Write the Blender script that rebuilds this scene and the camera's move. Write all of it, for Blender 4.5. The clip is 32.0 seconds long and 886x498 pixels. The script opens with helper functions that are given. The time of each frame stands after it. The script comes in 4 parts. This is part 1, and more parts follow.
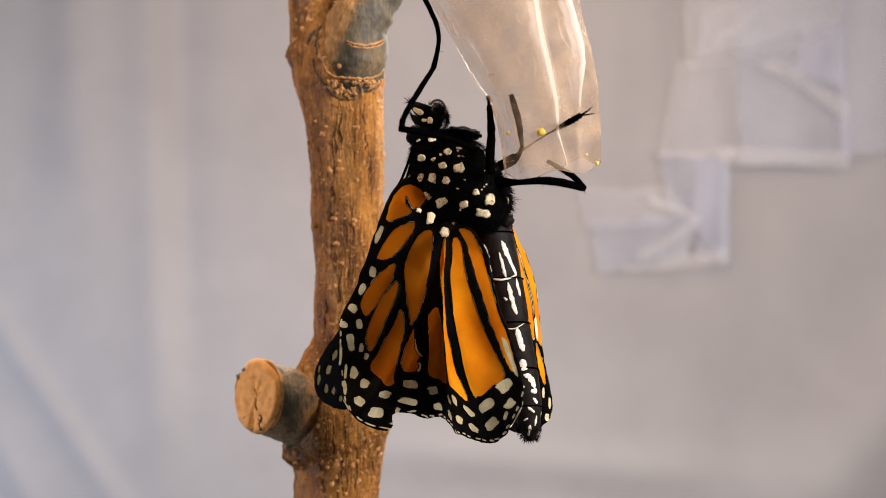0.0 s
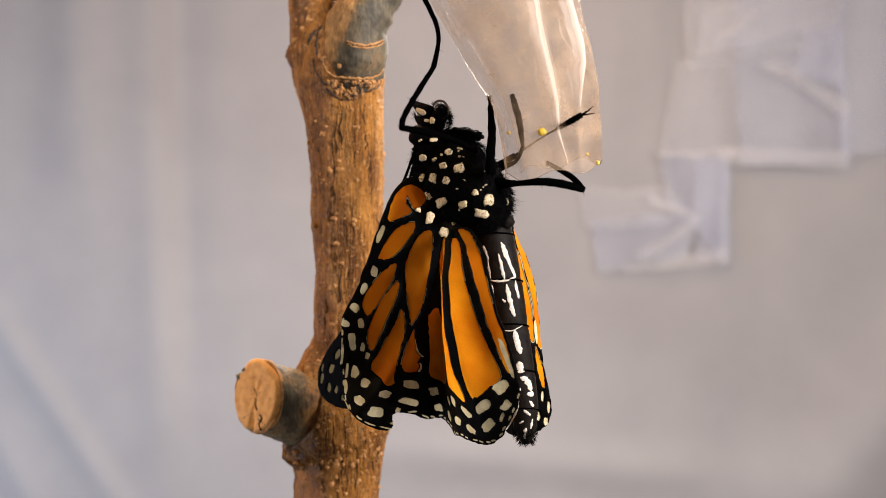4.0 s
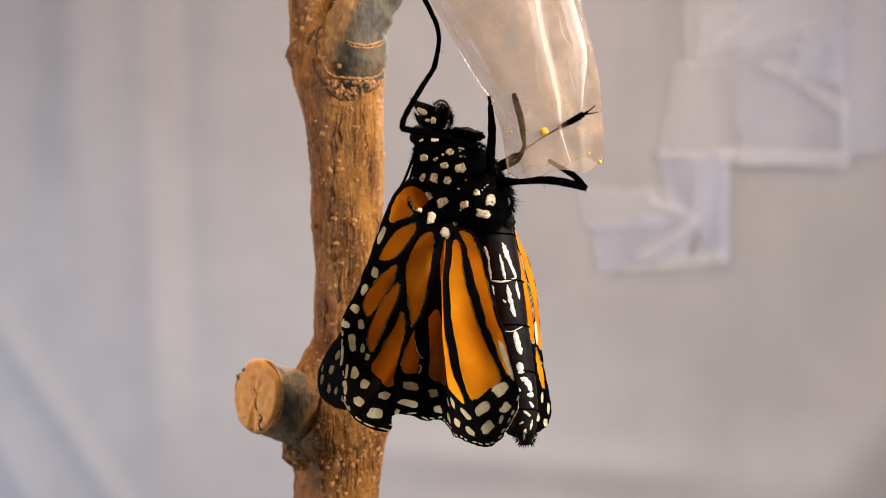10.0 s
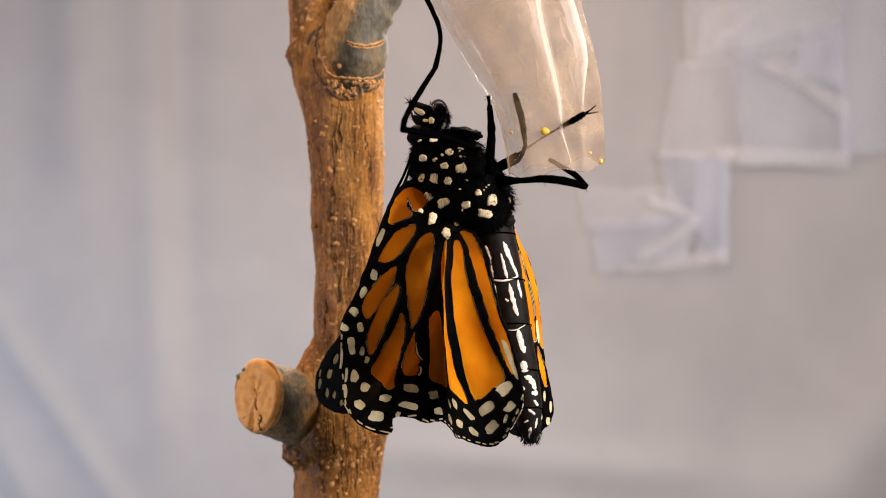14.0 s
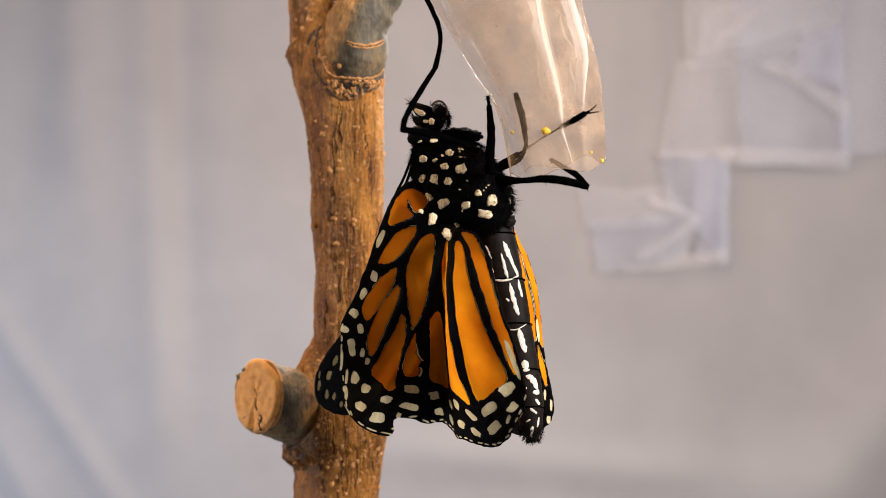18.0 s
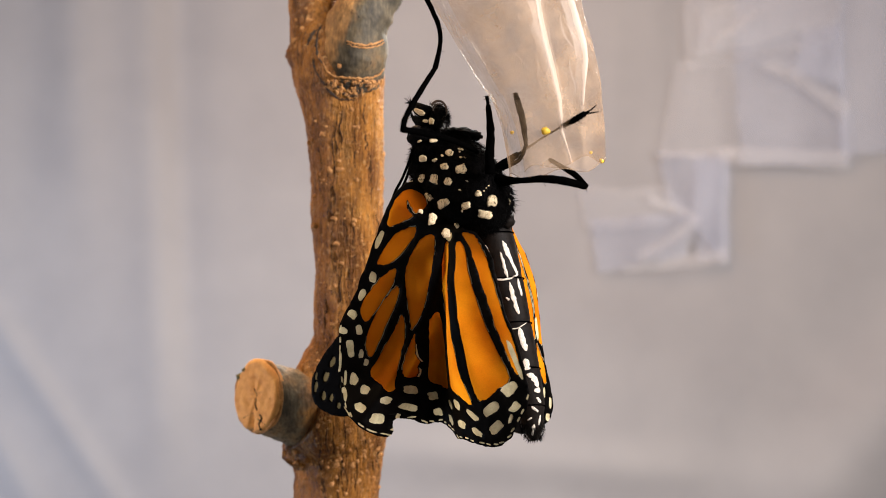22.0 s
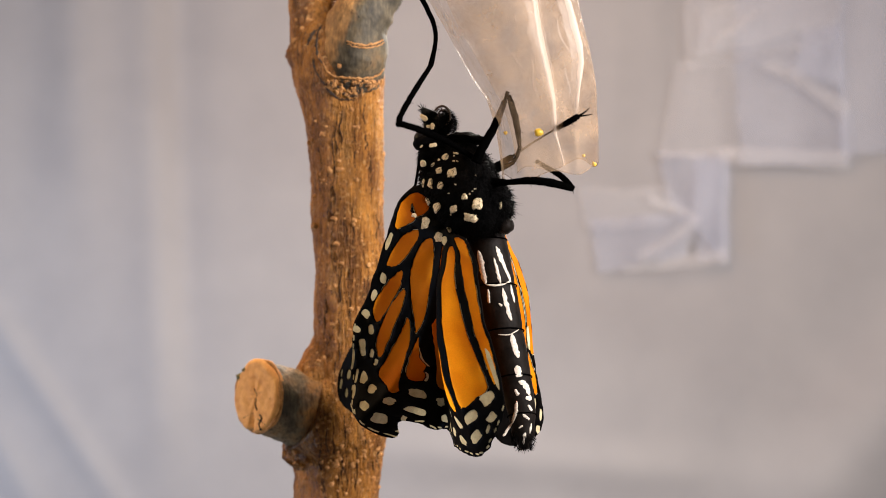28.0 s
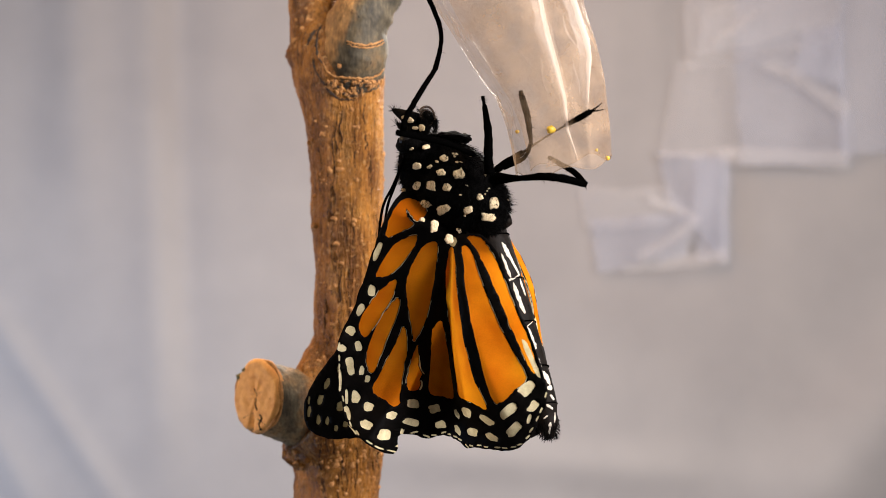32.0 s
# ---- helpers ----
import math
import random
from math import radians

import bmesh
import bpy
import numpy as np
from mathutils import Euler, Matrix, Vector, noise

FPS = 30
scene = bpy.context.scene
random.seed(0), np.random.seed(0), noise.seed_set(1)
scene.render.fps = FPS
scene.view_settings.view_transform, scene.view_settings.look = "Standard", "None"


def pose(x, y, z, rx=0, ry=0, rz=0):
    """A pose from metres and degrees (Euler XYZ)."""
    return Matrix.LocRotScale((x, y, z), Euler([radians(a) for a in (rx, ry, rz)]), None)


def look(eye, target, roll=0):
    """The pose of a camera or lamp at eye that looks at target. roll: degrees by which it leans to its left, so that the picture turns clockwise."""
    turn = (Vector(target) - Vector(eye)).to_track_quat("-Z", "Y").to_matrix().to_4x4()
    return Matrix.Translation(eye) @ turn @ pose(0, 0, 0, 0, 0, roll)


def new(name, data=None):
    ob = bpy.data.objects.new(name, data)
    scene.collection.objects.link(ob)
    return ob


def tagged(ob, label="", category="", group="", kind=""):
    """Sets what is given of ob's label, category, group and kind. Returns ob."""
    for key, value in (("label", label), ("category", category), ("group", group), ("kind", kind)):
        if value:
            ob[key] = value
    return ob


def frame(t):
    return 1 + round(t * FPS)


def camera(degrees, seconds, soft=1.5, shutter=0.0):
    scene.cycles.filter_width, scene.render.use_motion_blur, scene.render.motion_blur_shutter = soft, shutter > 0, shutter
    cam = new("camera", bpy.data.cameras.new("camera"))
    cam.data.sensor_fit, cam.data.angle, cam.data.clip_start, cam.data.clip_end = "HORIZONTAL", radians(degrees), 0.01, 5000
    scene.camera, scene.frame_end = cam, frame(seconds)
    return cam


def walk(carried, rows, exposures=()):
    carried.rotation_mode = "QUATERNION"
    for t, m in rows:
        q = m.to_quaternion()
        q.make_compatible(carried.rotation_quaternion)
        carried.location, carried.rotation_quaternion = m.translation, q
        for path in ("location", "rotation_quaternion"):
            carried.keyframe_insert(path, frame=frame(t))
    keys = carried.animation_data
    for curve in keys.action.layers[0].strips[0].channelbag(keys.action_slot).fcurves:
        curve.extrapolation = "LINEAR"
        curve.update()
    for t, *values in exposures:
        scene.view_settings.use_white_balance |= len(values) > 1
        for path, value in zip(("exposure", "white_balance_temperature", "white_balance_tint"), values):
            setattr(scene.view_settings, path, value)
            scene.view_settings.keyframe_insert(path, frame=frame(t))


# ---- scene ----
from mathutils.bvhtree import BVHTree

U = 1 / 14000.0          # the drawing unit: fourteen to the millimetre
D = 2154.0               # units from the lens to the plane of the butterfly
cam = camera(40, 32.0, soft=0.5)
EYE = (0, -D * U, 0)
walk(cam, [(0.0, look(EYE, (0, 0, 0))), (32.0, look(EYE, (0, 0, 0)))], exposures=[(0.0, 0.0), (32.0, 0.0)])
cam.data.dof.use_dof = True
cam.data.dof.focus_distance = D * U + 0.0045
cam.data.dof.aperture_fstop = 24.0


def at(x, y, d=0.0):
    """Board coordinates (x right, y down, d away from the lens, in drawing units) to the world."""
    s = (1 + d / D) * U
    return Vector(((x - 784) * s, d * U, (441 - y) * s))


# ---- light ----
world = bpy.data.worlds.new("world")
scene.world = world
world.use_nodes = True
world.node_tree.nodes["Background"].inputs[0].default_value = (0.75, 0.8, 1.0, 1)
world.node_tree.nodes["Background"].inputs[1].default_value = 0.25


def area_lamp(name, eye, target, size, power, colour):
    lamp = bpy.data.lights.new(name, "AREA")
    lamp.shape, lamp.size, lamp.size_y, lamp.energy, lamp.color = "RECTANGLE", size[0], size[1], power, colour
    ob = new(name, lamp)
    ob.matrix_world = look(eye, target)
    return ob


# lamp added out of view near the cloth, to warm and brighten it
area_lamp("warm_lamp", (-0.03, 0.090, 0.19), (0.09, 0.22, 0.00), (0.05, 0.05), 0.46, (1.0, 0.62, 0.38))
area_lamp("room_lamp", (-0.25, 0.03, 0.12), (0, 0.03, -0.01), (0.06, 0.06), 0.50, (1.0, 0.72, 0.44))
area_lamp("window_light", (0.225, -0.155, 0.10), (0, 0.02, -0.02), (0.13, 0.15), 2.3, (1.0, 0.95, 0.94))
# back light added out of view, so that the wing glows through
area_lamp("rear_window_light", (0.09, 0.24, 0.15), (0.01, 0, -0.02), (0.12, 0.10), 1.7, (1.0, 0.95, 0.88))
# blue fill added out of view, aimed at the cloth's lower part
area_lamp("side_window_light", (-0.34, 0.12, -0.10), (0.02, 0.37, -0.12), (0.14, 0.10), 0.62, (0.42, 0.64, 1.0))


# ---- materials ----
def shader(name, rough=0.6, metal=0.0):
    m = bpy.data.materials.new(name)
    m.use_nodes = True
    b = m.node_tree.nodes["Principled BSDF"]
    b.inputs["Roughness"].default_value, b.inputs["Metallic"].default_value = rough, metal
    return m, m.node_tree.nodes, m.node_tree.links, b


def coords(n, l, scale=(1, 1, 1)):
    tc, mp = n.new("ShaderNodeTexCoord"), n.new("ShaderNodeMapping")
    mp.inputs["Scale"].default_value = scale
    l.new(tc.outputs["Object"], mp.inputs["Vector"])
    return mp.outputs["Vector"]


def noise_node(n, l, vec, scale, detail=4.0, rough=0.55):
    t = n.new("ShaderNodeTexNoise")
    t.inputs["Scale"].default_value, t.inputs["Detail"].default_value, t.inputs["Roughness"].default_value = scale, detail, rough
    l.new(vec, t.inputs["Vector"])
    return t.outputs["Fac"]


def ramp(n, l, fac, stops):
    r = n.new("ShaderNodeValToRGB")
    while len(r.color_ramp.elements) < len(stops):
        r.color_ramp.elements.new(0.5)
    for e, (p, c) in zip(r.color_ramp.elements, stops):
        e.position, e.color = p, (*c, 1)
    l.new(fac, r.inputs["Fac"])
    return r.outputs["Color"]


def mix(n, l, a, b, fac, blend="MIX"):
    m = n.new("ShaderNodeMix")
    m.data_type, m.blend_type = "RGBA", blend
    l.new(a, m.inputs["A"])
    l.new(b, m.inputs["B"])
    if isinstance(fac, float):
        m.inputs["Factor"].default_value = fac
    else:
        l.new(fac, m.inputs["Factor"])
    return m.outputs["Result"]


def bump(n, l, b, height, strength, distance):
    k = n.new("ShaderNodeBump")
    k.inputs["Strength"].default_value, k.inputs["Distance"].default_value = strength, distance
    l.new(height, k.inputs["Height"])
    l.new(k.outputs["Normal"], b.inputs["Normal"])


# where the grey of the side branch begins, across it, measured from the twig's foot
TAN_AT = 0.002 + 0.0002 - 0.42 * (0.130 + 341 * 1.2 / 14000)


def bark_material():
    m, n, l, b = shader("bark", 0.44)
    b.inputs["Specular IOR Level"].default_value = 0.25
    grain = noise_node(n, l, coords(n, l, (1, 1, 0.12)), 2600, 6, 0.65)
    blotch = noise_node(n, l, coords(n, l, (1, 1, 0.45)), 190, 5, 0.6)
    fleck = noise_node(n, l, coords(n, l), 1500, 3, 0.5)
    tone = ramp(n, l, blotch, [(0.30, (0.12, 0.044, 0.010)), (0.44, (0.28, 0.112, 0.022)), (0.57, (0.47, 0.205, 0.042)), (0.72, (0.46, 0.235, 0.066))])
    fibre = ramp(n, l, grain, [(0.30, (0.42, 0.36, 0.3)), (0.48, (0.9, 0.87, 0.82)), (0.68, (1.4, 1.33, 1.2))])
    c = mix(n, l, tone, fibre, 1.0, "MULTIPLY")
    streak = noise_node(n, l, coords(n, l, (1, 1, 0.09)), 620, 4, 0.6)
    c = mix(n, l, c, ramp(n, l, streak, [(0.34, (0.66, 0.6, 0.55)), (0.47, (1.0, 1.0, 1.0)), (0.66, (1.15, 1.13, 1.1))]), 1.0, "MULTIPLY")
    pits = noise_node(n, l, coords(n, l, (1, 1, 0.4)), 4200, 3, 0.6)
    c = mix(n, l, c, ramp(n, l, pits, [(0.33, (0.25, 0.2, 0.16)), (0.43, (1.0, 1.0, 1.0))]), 1.0, "MULTIPLY")
    pale = ramp(n, l, fleck, [(0.58, (0, 0, 0)), (0.70, (0.85, 0.85, 0.85))])
    tan = n.new("ShaderNodeRGB")
    tan.outputs[0].default_value = (0.58, 0.31, 0.11, 1)
    c = mix(n, l, c, tan.outputs[0], pale)
    l.new(c, b.inputs["Base Color"])
    bump(n, l, b, grain, 1.0, 0.0006)
    return m


def young_bark_material(name, tan_side=False, gain=1.0, base_brown=False):
    m, n, l, b = shader(name, 0.7)
    grain = noise_node(n, l, coords(n, l, (1, 1, 0.2)), 2600, 6, 0.65)
    blotch = noise_node(n, l, coords(n, l), 260, 4, 0.6)
    stops = [(0.33, (0.085, 0.066, 0.040)), (0.5, (0.23, 0.180, 0.108)), (0.62, (0.31, 0.215, 0.110)), (0.74, (0.42, 0.235, 0.09))]
    tone = ramp(n, l, blotch, [(p, tuple(gain * q for q in c)) for p, c in stops])
    if base_brown:
        # the stem's brown bark runs on over the foot of the stub
        tc, sep = n.new("ShaderNodeTexCoord"), n.new("ShaderNodeSeparateXYZ")
        l.new(tc.outputs["Object"], sep.inputs[0])
        rag = n.new("ShaderNodeMath")
        rag.operation, rag.inputs[1].default_value = "MULTIPLY_ADD", 0.005
        l.new(noise_node(n, l, coords(n, l), 600, 4, 0.6), rag.inputs[0])
        l.new(sep.outputs["X"], rag.inputs[2])
        span = n.new("ShaderNodeMapRange")
        span.inputs["From Min"].default_value, span.inputs["From Max"].default_value = 0.0025 - 60 * U * 1.2, 0.0025 - 34 * U * 1.2
        l.new(rag.outputs[0], span.inputs["Value"])
        brown = ramp(n, l, blotch, [(0.35, (0.22, 0.095, 0.024)), (0.65, (0.46, 0.21, 0.05))])
        tone = mix(n, l, tone, brown, span.outputs[0])
    if tan_side:
        # tan older bark on the side towards the stem, with a ragged border
        tc, sep, lean = n.new("ShaderNodeTexCoord"), n.new("ShaderNodeSeparateXYZ"), n.new("ShaderNodeMath")
        l.new(tc.outputs["Object"], sep.inputs[0])
        lean.operation, lean.inputs[1].default_value = "MULTIPLY_ADD", -0.42
        l.new(sep.outputs["Z"], lean.inputs[0])
        l.new(sep.outputs["X"], lean.inputs[2])
        rag = n.new("ShaderNodeMath")
        rag.operation, rag.inputs[1].default_value = "MULTIPLY_ADD", 0.004
        l.new(noise_node(n, l, coords(n, l, (1, 1, 0.3)), 700, 4, 0.6), rag.inputs[0])
        l.new(lean.outputs[0], rag.inputs[2])
        span = n.new("ShaderNodeMapRange")
        span.inputs["From Min"].default_value, span.inputs["From Max"].default_value = TAN_AT - 0.0004, TAN_AT + 0.0012
        l.new(rag.outputs[0], span.inputs["Value"])
        brown = ramp(n, l, blotch, [(0.35, (0.20, 0.10, 0.035)), (0.65, (0.42, 0.22, 0.075))])
        tone = mix(n, l, brown, tone, span.outputs[0])
    fibre = ramp(n, l, grain, [(0.3, (0.45, 0.43, 0.4)), (0.5, (1.0, 1.0, 1.0)), (0.7, (1.6, 1.55, 1.45))])
    c = mix(n, l, tone, fibre, 1.0, "MULTIPLY")
    pits = noise_node(n, l, coords(n, l, (1, 1, 0.5)), 1300, 2, 0.5)
    c = mix(n, l, c, ramp(n, l, pits, [(0.27, (0.2, 0.15, 0.12)), (0.33, (1.0, 1.0, 1.0))]), 1.0, "MULTIPLY")
    l.new(c, b.inputs["Base Color"])
    bump(n, l, b, grain, 0.5, 0.0002)
    return m


def plain(name, dark, light, scale, rough, bumpy=0.3, depth=0.0001, stretch=(1, 1, 1), gloss=0.4):
    m, n, l, b = shader(name, rough)
    b.inputs["Specular IOR Level"].default_value = gloss
    f = noise_node(n, l, coords(n, l, stretch), scale, 5, 0.6)
    l.new(ramp(n, l, f, [(0.3, dark), (0.7, light)]), b.inputs["Base Color"])
    bump(n, l, b, f, bumpy, depth)
    return m


def wing_material(name, dark, light, glow, rough=0.55, scale=420, thin=(1.0, 1.0, 1.0)):
    """Scaly membrane: diffuse, with part of the light let through, tinted by thin."""
    m, n, l, b = shader(name, rough)
    b.inputs["Specular IOR Level"].default_value = 0.03
    big = noise_node(n, l, coords(n, l), scale, 3, 0.5)
    fine = noise_node(n, l, coords(n, l), 9000, 2, 0.5)
    c = ramp(n, l, big, [(0.3, dark), (0.7, light)])
    g = ramp(n, l, fine, [(0.3, (0.9, 0.9, 0.9)), (0.7, (1.06, 1.06, 1.06))])
    c = mix(n, l, c, g, 1.0, "MULTIPLY")
    l.new(c, b.inputs["Base Color"])
    bump(n, l, b, fine, 0.25, 0.00004)
    if glow:
        tr, mx = n.new("ShaderNodeBsdfTranslucent"), n.new("ShaderNodeMixShader")
        tint = n.new("ShaderNodeRGB")
        tint.outputs[0].default_value = (*thin, 1)
        l.new(mix(n, l, c, tint.outputs[0], 1.0, "MULTIPLY"), tr.inputs["Color"])
        mx.inputs["Fac"].default_value = glow
        l.new(b.outputs[0], mx.inputs[1])
        l.new(tr.outputs[0], mx.inputs[2])
        l.new(mx.outputs[0], n["Material Output"].inputs["Surface"])
    return m


def shell_material():
    m, n, l, b = shader("shell_film", 0.4)
    f = noise_node(n, l, coords(n, l), 240, 6, 0.65)
    wrinkle = noise_node(n, l, coords(n, l, (1, 1, 0.55)), 620, 4, 0.6)
    c = ramp(n, l, f, [(0.3, (0.29, 0.19, 0.115)), (0.7, (0.52, 0.36, 0.23))])
    l.new(c, b.inputs["Base Color"])
    b.inputs["Specular IOR Level"].default_value = 0.07
    bump(n, l, b, wrinkle, 0.3, 0.0006)
    through_light, clear = n.new("ShaderNodeBsdfTranslucent"), n.new("ShaderNodeBsdfTransparent")
    l.new(c, through_light.inputs["Color"])
    body_mix, film_mix = n.new("ShaderNodeMixShader"), n.new("ShaderNodeMixShader")
    body_mix.inputs["Fac"].default_value = 0.14
    l.new(b.outputs[0], body_mix.inputs[1])
    l.new(through_light.outputs[0], body_mix.inputs[2])
    a = n.new("ShaderNodeMapRange")
    a.inputs["From Min"].default_value, a.inputs["From Max"].default_value = 0.3, 0.75
    a.inputs["To Min"].default_value, a.inputs["To Max"].default_value = 0.20, 0.64
    l.new(f, a.inputs["Value"])
    l.new(a.outputs[0], film_mix.inputs["Fac"])
    l.new(clear.outputs[0], film_mix.inputs[1])
    l.new(body_mix.outputs[0], film_mix.inputs[2])
    l.new(film_mix.outputs[0], n["Material Output"].inputs["Surface"])
    return m


def film_material(name, dark, light, alpha):
    m, n, l, b = shader(name, 0.4)
    f = noise_node(n, l, coords(n, l), 60, 3, 0.5)
    l.new(ramp(n, l, f, [(0.3, dark), (0.7, light)]), b.inputs["Base Color"])
    b.inputs["Alpha"].default_value = alpha
    return m


BARK, GREY_BARK, BRANCH_BARK = bark_material(), young_bark_material("grey_bark", gain=0.8, base_brown=True), young_bark_material("two_tone_bark", True, 0.44)
CUT = plain("cut_wood", (0.74, 0.32, 0.085), (0.98, 0.54, 0.17), 900, 0.7, 0.5, 0.0002)
SCAR = plain("corky_scar", (0.40, 0.17, 0.05), (0.76, 0.39, 0.14), 1400, 0.8, 0.8, 0.0003)
DARK_CRACK = plain("dark_crack", (0.03, 0.02, 0.015), (0.09, 0.055, 0.035), 1500, 0.9)
FISSURE = plain("bark_fissure", (0.03, 0.014, 0.007), (0.09, 0.04, 0.016), 1500, 0.9)
BUD = plain("green_bud", (0.10, 0.10, 0.03), (0.2, 0.17, 0.06), 2000, 0.7)
CLOTH = plain("white_cloth", (0.393, 0.383, 0.392), (0.436, 0.424, 0.428), 38, 0.9, 0.06, 0.0005)
WALL = plain("dim_wall", (0.10, 0.10, 0.10), (0.125, 0.122, 0.12), 8, 0.9, 0.05, 0.0005)
ORANGE = wing_material("orange_scales", (0.66, 0.125, 0.003), (0.96, 0.290, 0.009), 0.46, scale=130, thin=(1.04, 1.5, 1.6))
BLACK = wing_material("black_scales", (0.0012, 0.001, 0.001), (0.004, 0.0033, 0.003), 0.0, 0.6)
CREAM = wing_material("cream_scales", (0.62, 0.52, 0.30), (0.84, 0.74, 0.48), 0.2, 0.7, 900)
DULL_CREAM = wing_material("dull_cream_scales", (0.20, 0.17, 0.09), (0.36, 0.31, 0.17), 0.1, 0.7, 900)
FUR_BLACK = plain("black_fur", (0.0008, 0.0008, 0.0008), (0.003, 0.0027, 0.0027), 5000, 0.7, 0.8, 0.0003, gloss=0.025)
FUR_WHITE = plain("white_fur", (0.46, 0.32, 0.16), (0.90, 0.74, 0.50), 5200, 0.85, 0.3, 0.0001)
SCALE_WHITE = plain("white_scales", (0.40, 0.33, 0.26), (0.80, 0.73, 0.63), 4200, 0.85, 0.4, 0.0001)
CHITIN = plain("leg_chitin", (0.0004, 0.0004, 0.0004), (0.0012, 0.0011, 0.0011), 3000, 0.9, 0.6, 0.0002, gloss=0.0)
EYE_BLACK = plain("eye", (0.006, 0.005, 0.005), (0.015, 0.012, 0.012), 6000, 0.4, 0.3, 0.00005, gloss=0.12)
SHELL = shell_material()
# the film's blue stands in for cool light coming through it
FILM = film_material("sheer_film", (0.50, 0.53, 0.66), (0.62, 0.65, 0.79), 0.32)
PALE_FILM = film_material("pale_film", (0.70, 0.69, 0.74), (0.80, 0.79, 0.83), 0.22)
# paler copy of the film: brightness of its lit ridges put into the colour
RIDGE_HIGHLIGHT = film_material("ridge_highlight", (0.76, 0.74, 0.77), (0.86, 0.84, 0.86), 0.28)
# two pale films that stand in for highlights on the pupal skin
FOLD_HIGHLIGHT = film_material("fold_highlight", (0.78, 0.60, 0.47), (0.88, 0.73, 0.62), 0.38)
SOFT_HIGHLIGHT = film_material("soft_highlight", (0.58, 0.44, 0.33), (0.70, 0.55, 0.43), 0.18)
ABDOMEN_SKIN = plain("abdomen_skin", (0.003, 0.0022, 0.0016), (0.012, 0.008, 0.006), 900, 0.6, 0.5, 0.0002, gloss=0.10)
TONGUE = plain("tongue_chitin", (0.02, 0.012, 0.008), (0.09, 0.05, 0.03), 4000, 0.45, 0.4, 0.0001, gloss=0.3)
GOLD = plain("gold_dot", (0.7, 0.42, 0.03), (0.85, 0.55, 0.06), 3000, 0.35)


# ---- building helpers ----
def part(name, bm, material, parent=None, label="", smooth=True):
    me = bpy.data.meshes.new(name)
    bmesh.ops.recalc_face_normals(bm, faces=bm.faces)
    bm.to_mesh(me)
    bm.free()
    return link(name, me, material, parent, label, smooth)


def link(name, me, material, parent=None, label="", smooth=True):
    me.materials.append(material)
    if smooth:
        for p in me.polygons:
            p.use_smooth = True
    ob = new(name, me)
    if parent is not None:
        ob.parent = parent
    if label:
        tagged(ob, label)
    return ob


def spline(pts, n, closed=False):
    """Catmull-Rom through the points, n steps a span."""
    pts = [Vector(p) for p in pts]
    out, k = [], len(pts)
    for i in range(k if closed else k - 1):
        if closed:
            a, b, c, d = pts[i - 1], pts[i], pts[(i + 1) % k], pts[(i + 2) % k]
        else:
            a, b, c, d = pts[max(i - 1, 0)], pts[i], pts[i + 1], pts[min(i + 2, k - 1)]
        for j in range(n):
            t = j / n
            out.append(0.5 * (2 * b + (c - a) * t + (2 * a - 5 * b + 4 * c - d) * t * t + (3 * b - a - 3 * c + d) * t ** 3))
    if not closed:
        out.append(pts[-1])
    return out


def tube(bm, path, sides=12, wobble=0.0, seed=0.0, cap=True):
    """A tube through rows (x, y, z, radius), with rounded-off ends and an uneven skin."""
    rings = []
    pts = [Vector(p[:3]) for p in path]
    up = Vector((0.13, -0.97, 0.2)).normalized()
    for i, p in enumerate(pts):
        t = (pts[min(i + 1, len(pts) - 1)] - pts[max(i - 1, 0)]).normalized()
        a = t.cross(up)
        if a.length < 1e-6:
            a = t.cross(Vector((1, 0, 0)))
        a.normalize()
        b = a.cross(t)
        ring = []
        for k in range(sides):
            w = 2 * math.pi * k / sides
            q = a * math.cos(w) + b * math.sin(w)
            r = path[i][3]
            if wobble:
                r *= 1 + wobble * noise.noise(q * 1.3 + p * (1.4 / max(r, 1e-6)) * 0.5 + Vector((seed, 0, 0)))
            ring.append(bm.verts.new(p + q * r))
        rings.append(ring)
    for r0, r1 in zip(rings, rings[1:]):
        for k in range(sides):
            bm.faces.new((r0[k], r0[(k + 1) % sides], r1[(k + 1) % sides], r1[k]))
    if cap:
        bm.faces.new(rings[0][::-1])
        bm.faces.new(rings[-1])
    return rings


def blob(bm, centre, radii, turn=None, rough=0.0, seed=0.0, seg=16, rings=10):
    made = bmesh.ops.create_uvsphere(bm, u_segments=seg, v_segments=rings, radius=1.0)["verts"]
    m = (turn or Matrix()).to_3x3()
    for v in made:
        q = v.co.copy()
        s = 1 + rough * noise.noise(q * 2.2 + Vector((seed, seed * 0.7, 0)))
        v.co = Vector(centre) + m @ Vector((q.x * radii[0] * s, q.y * radii[1] * s, q.z * radii[2] * s))


# ---- enclosure ----
BACK = 5200.0            # how far the cloth hangs behind the butterfly


def ridge(x, y, a, b, width, height):
    """A soft crease along the line a to b."""
    ax, ay = a
    bx, by = b
    ln = math.hypot(bx - ax, by - ay)
    s = ((x - ax) * (bx - ax) + (y - ay) * (by - ay)) / ln
    o = ((x - ax) * (by - ay) - (y - ay) * (bx - ax)) / ln
    ends = 1 / (1 + math.exp(-(s + 20) / 60)) / (1 + math.exp((s - ln - 20) / 60))
    return height * math.exp(-(o / width) ** 2) * ends


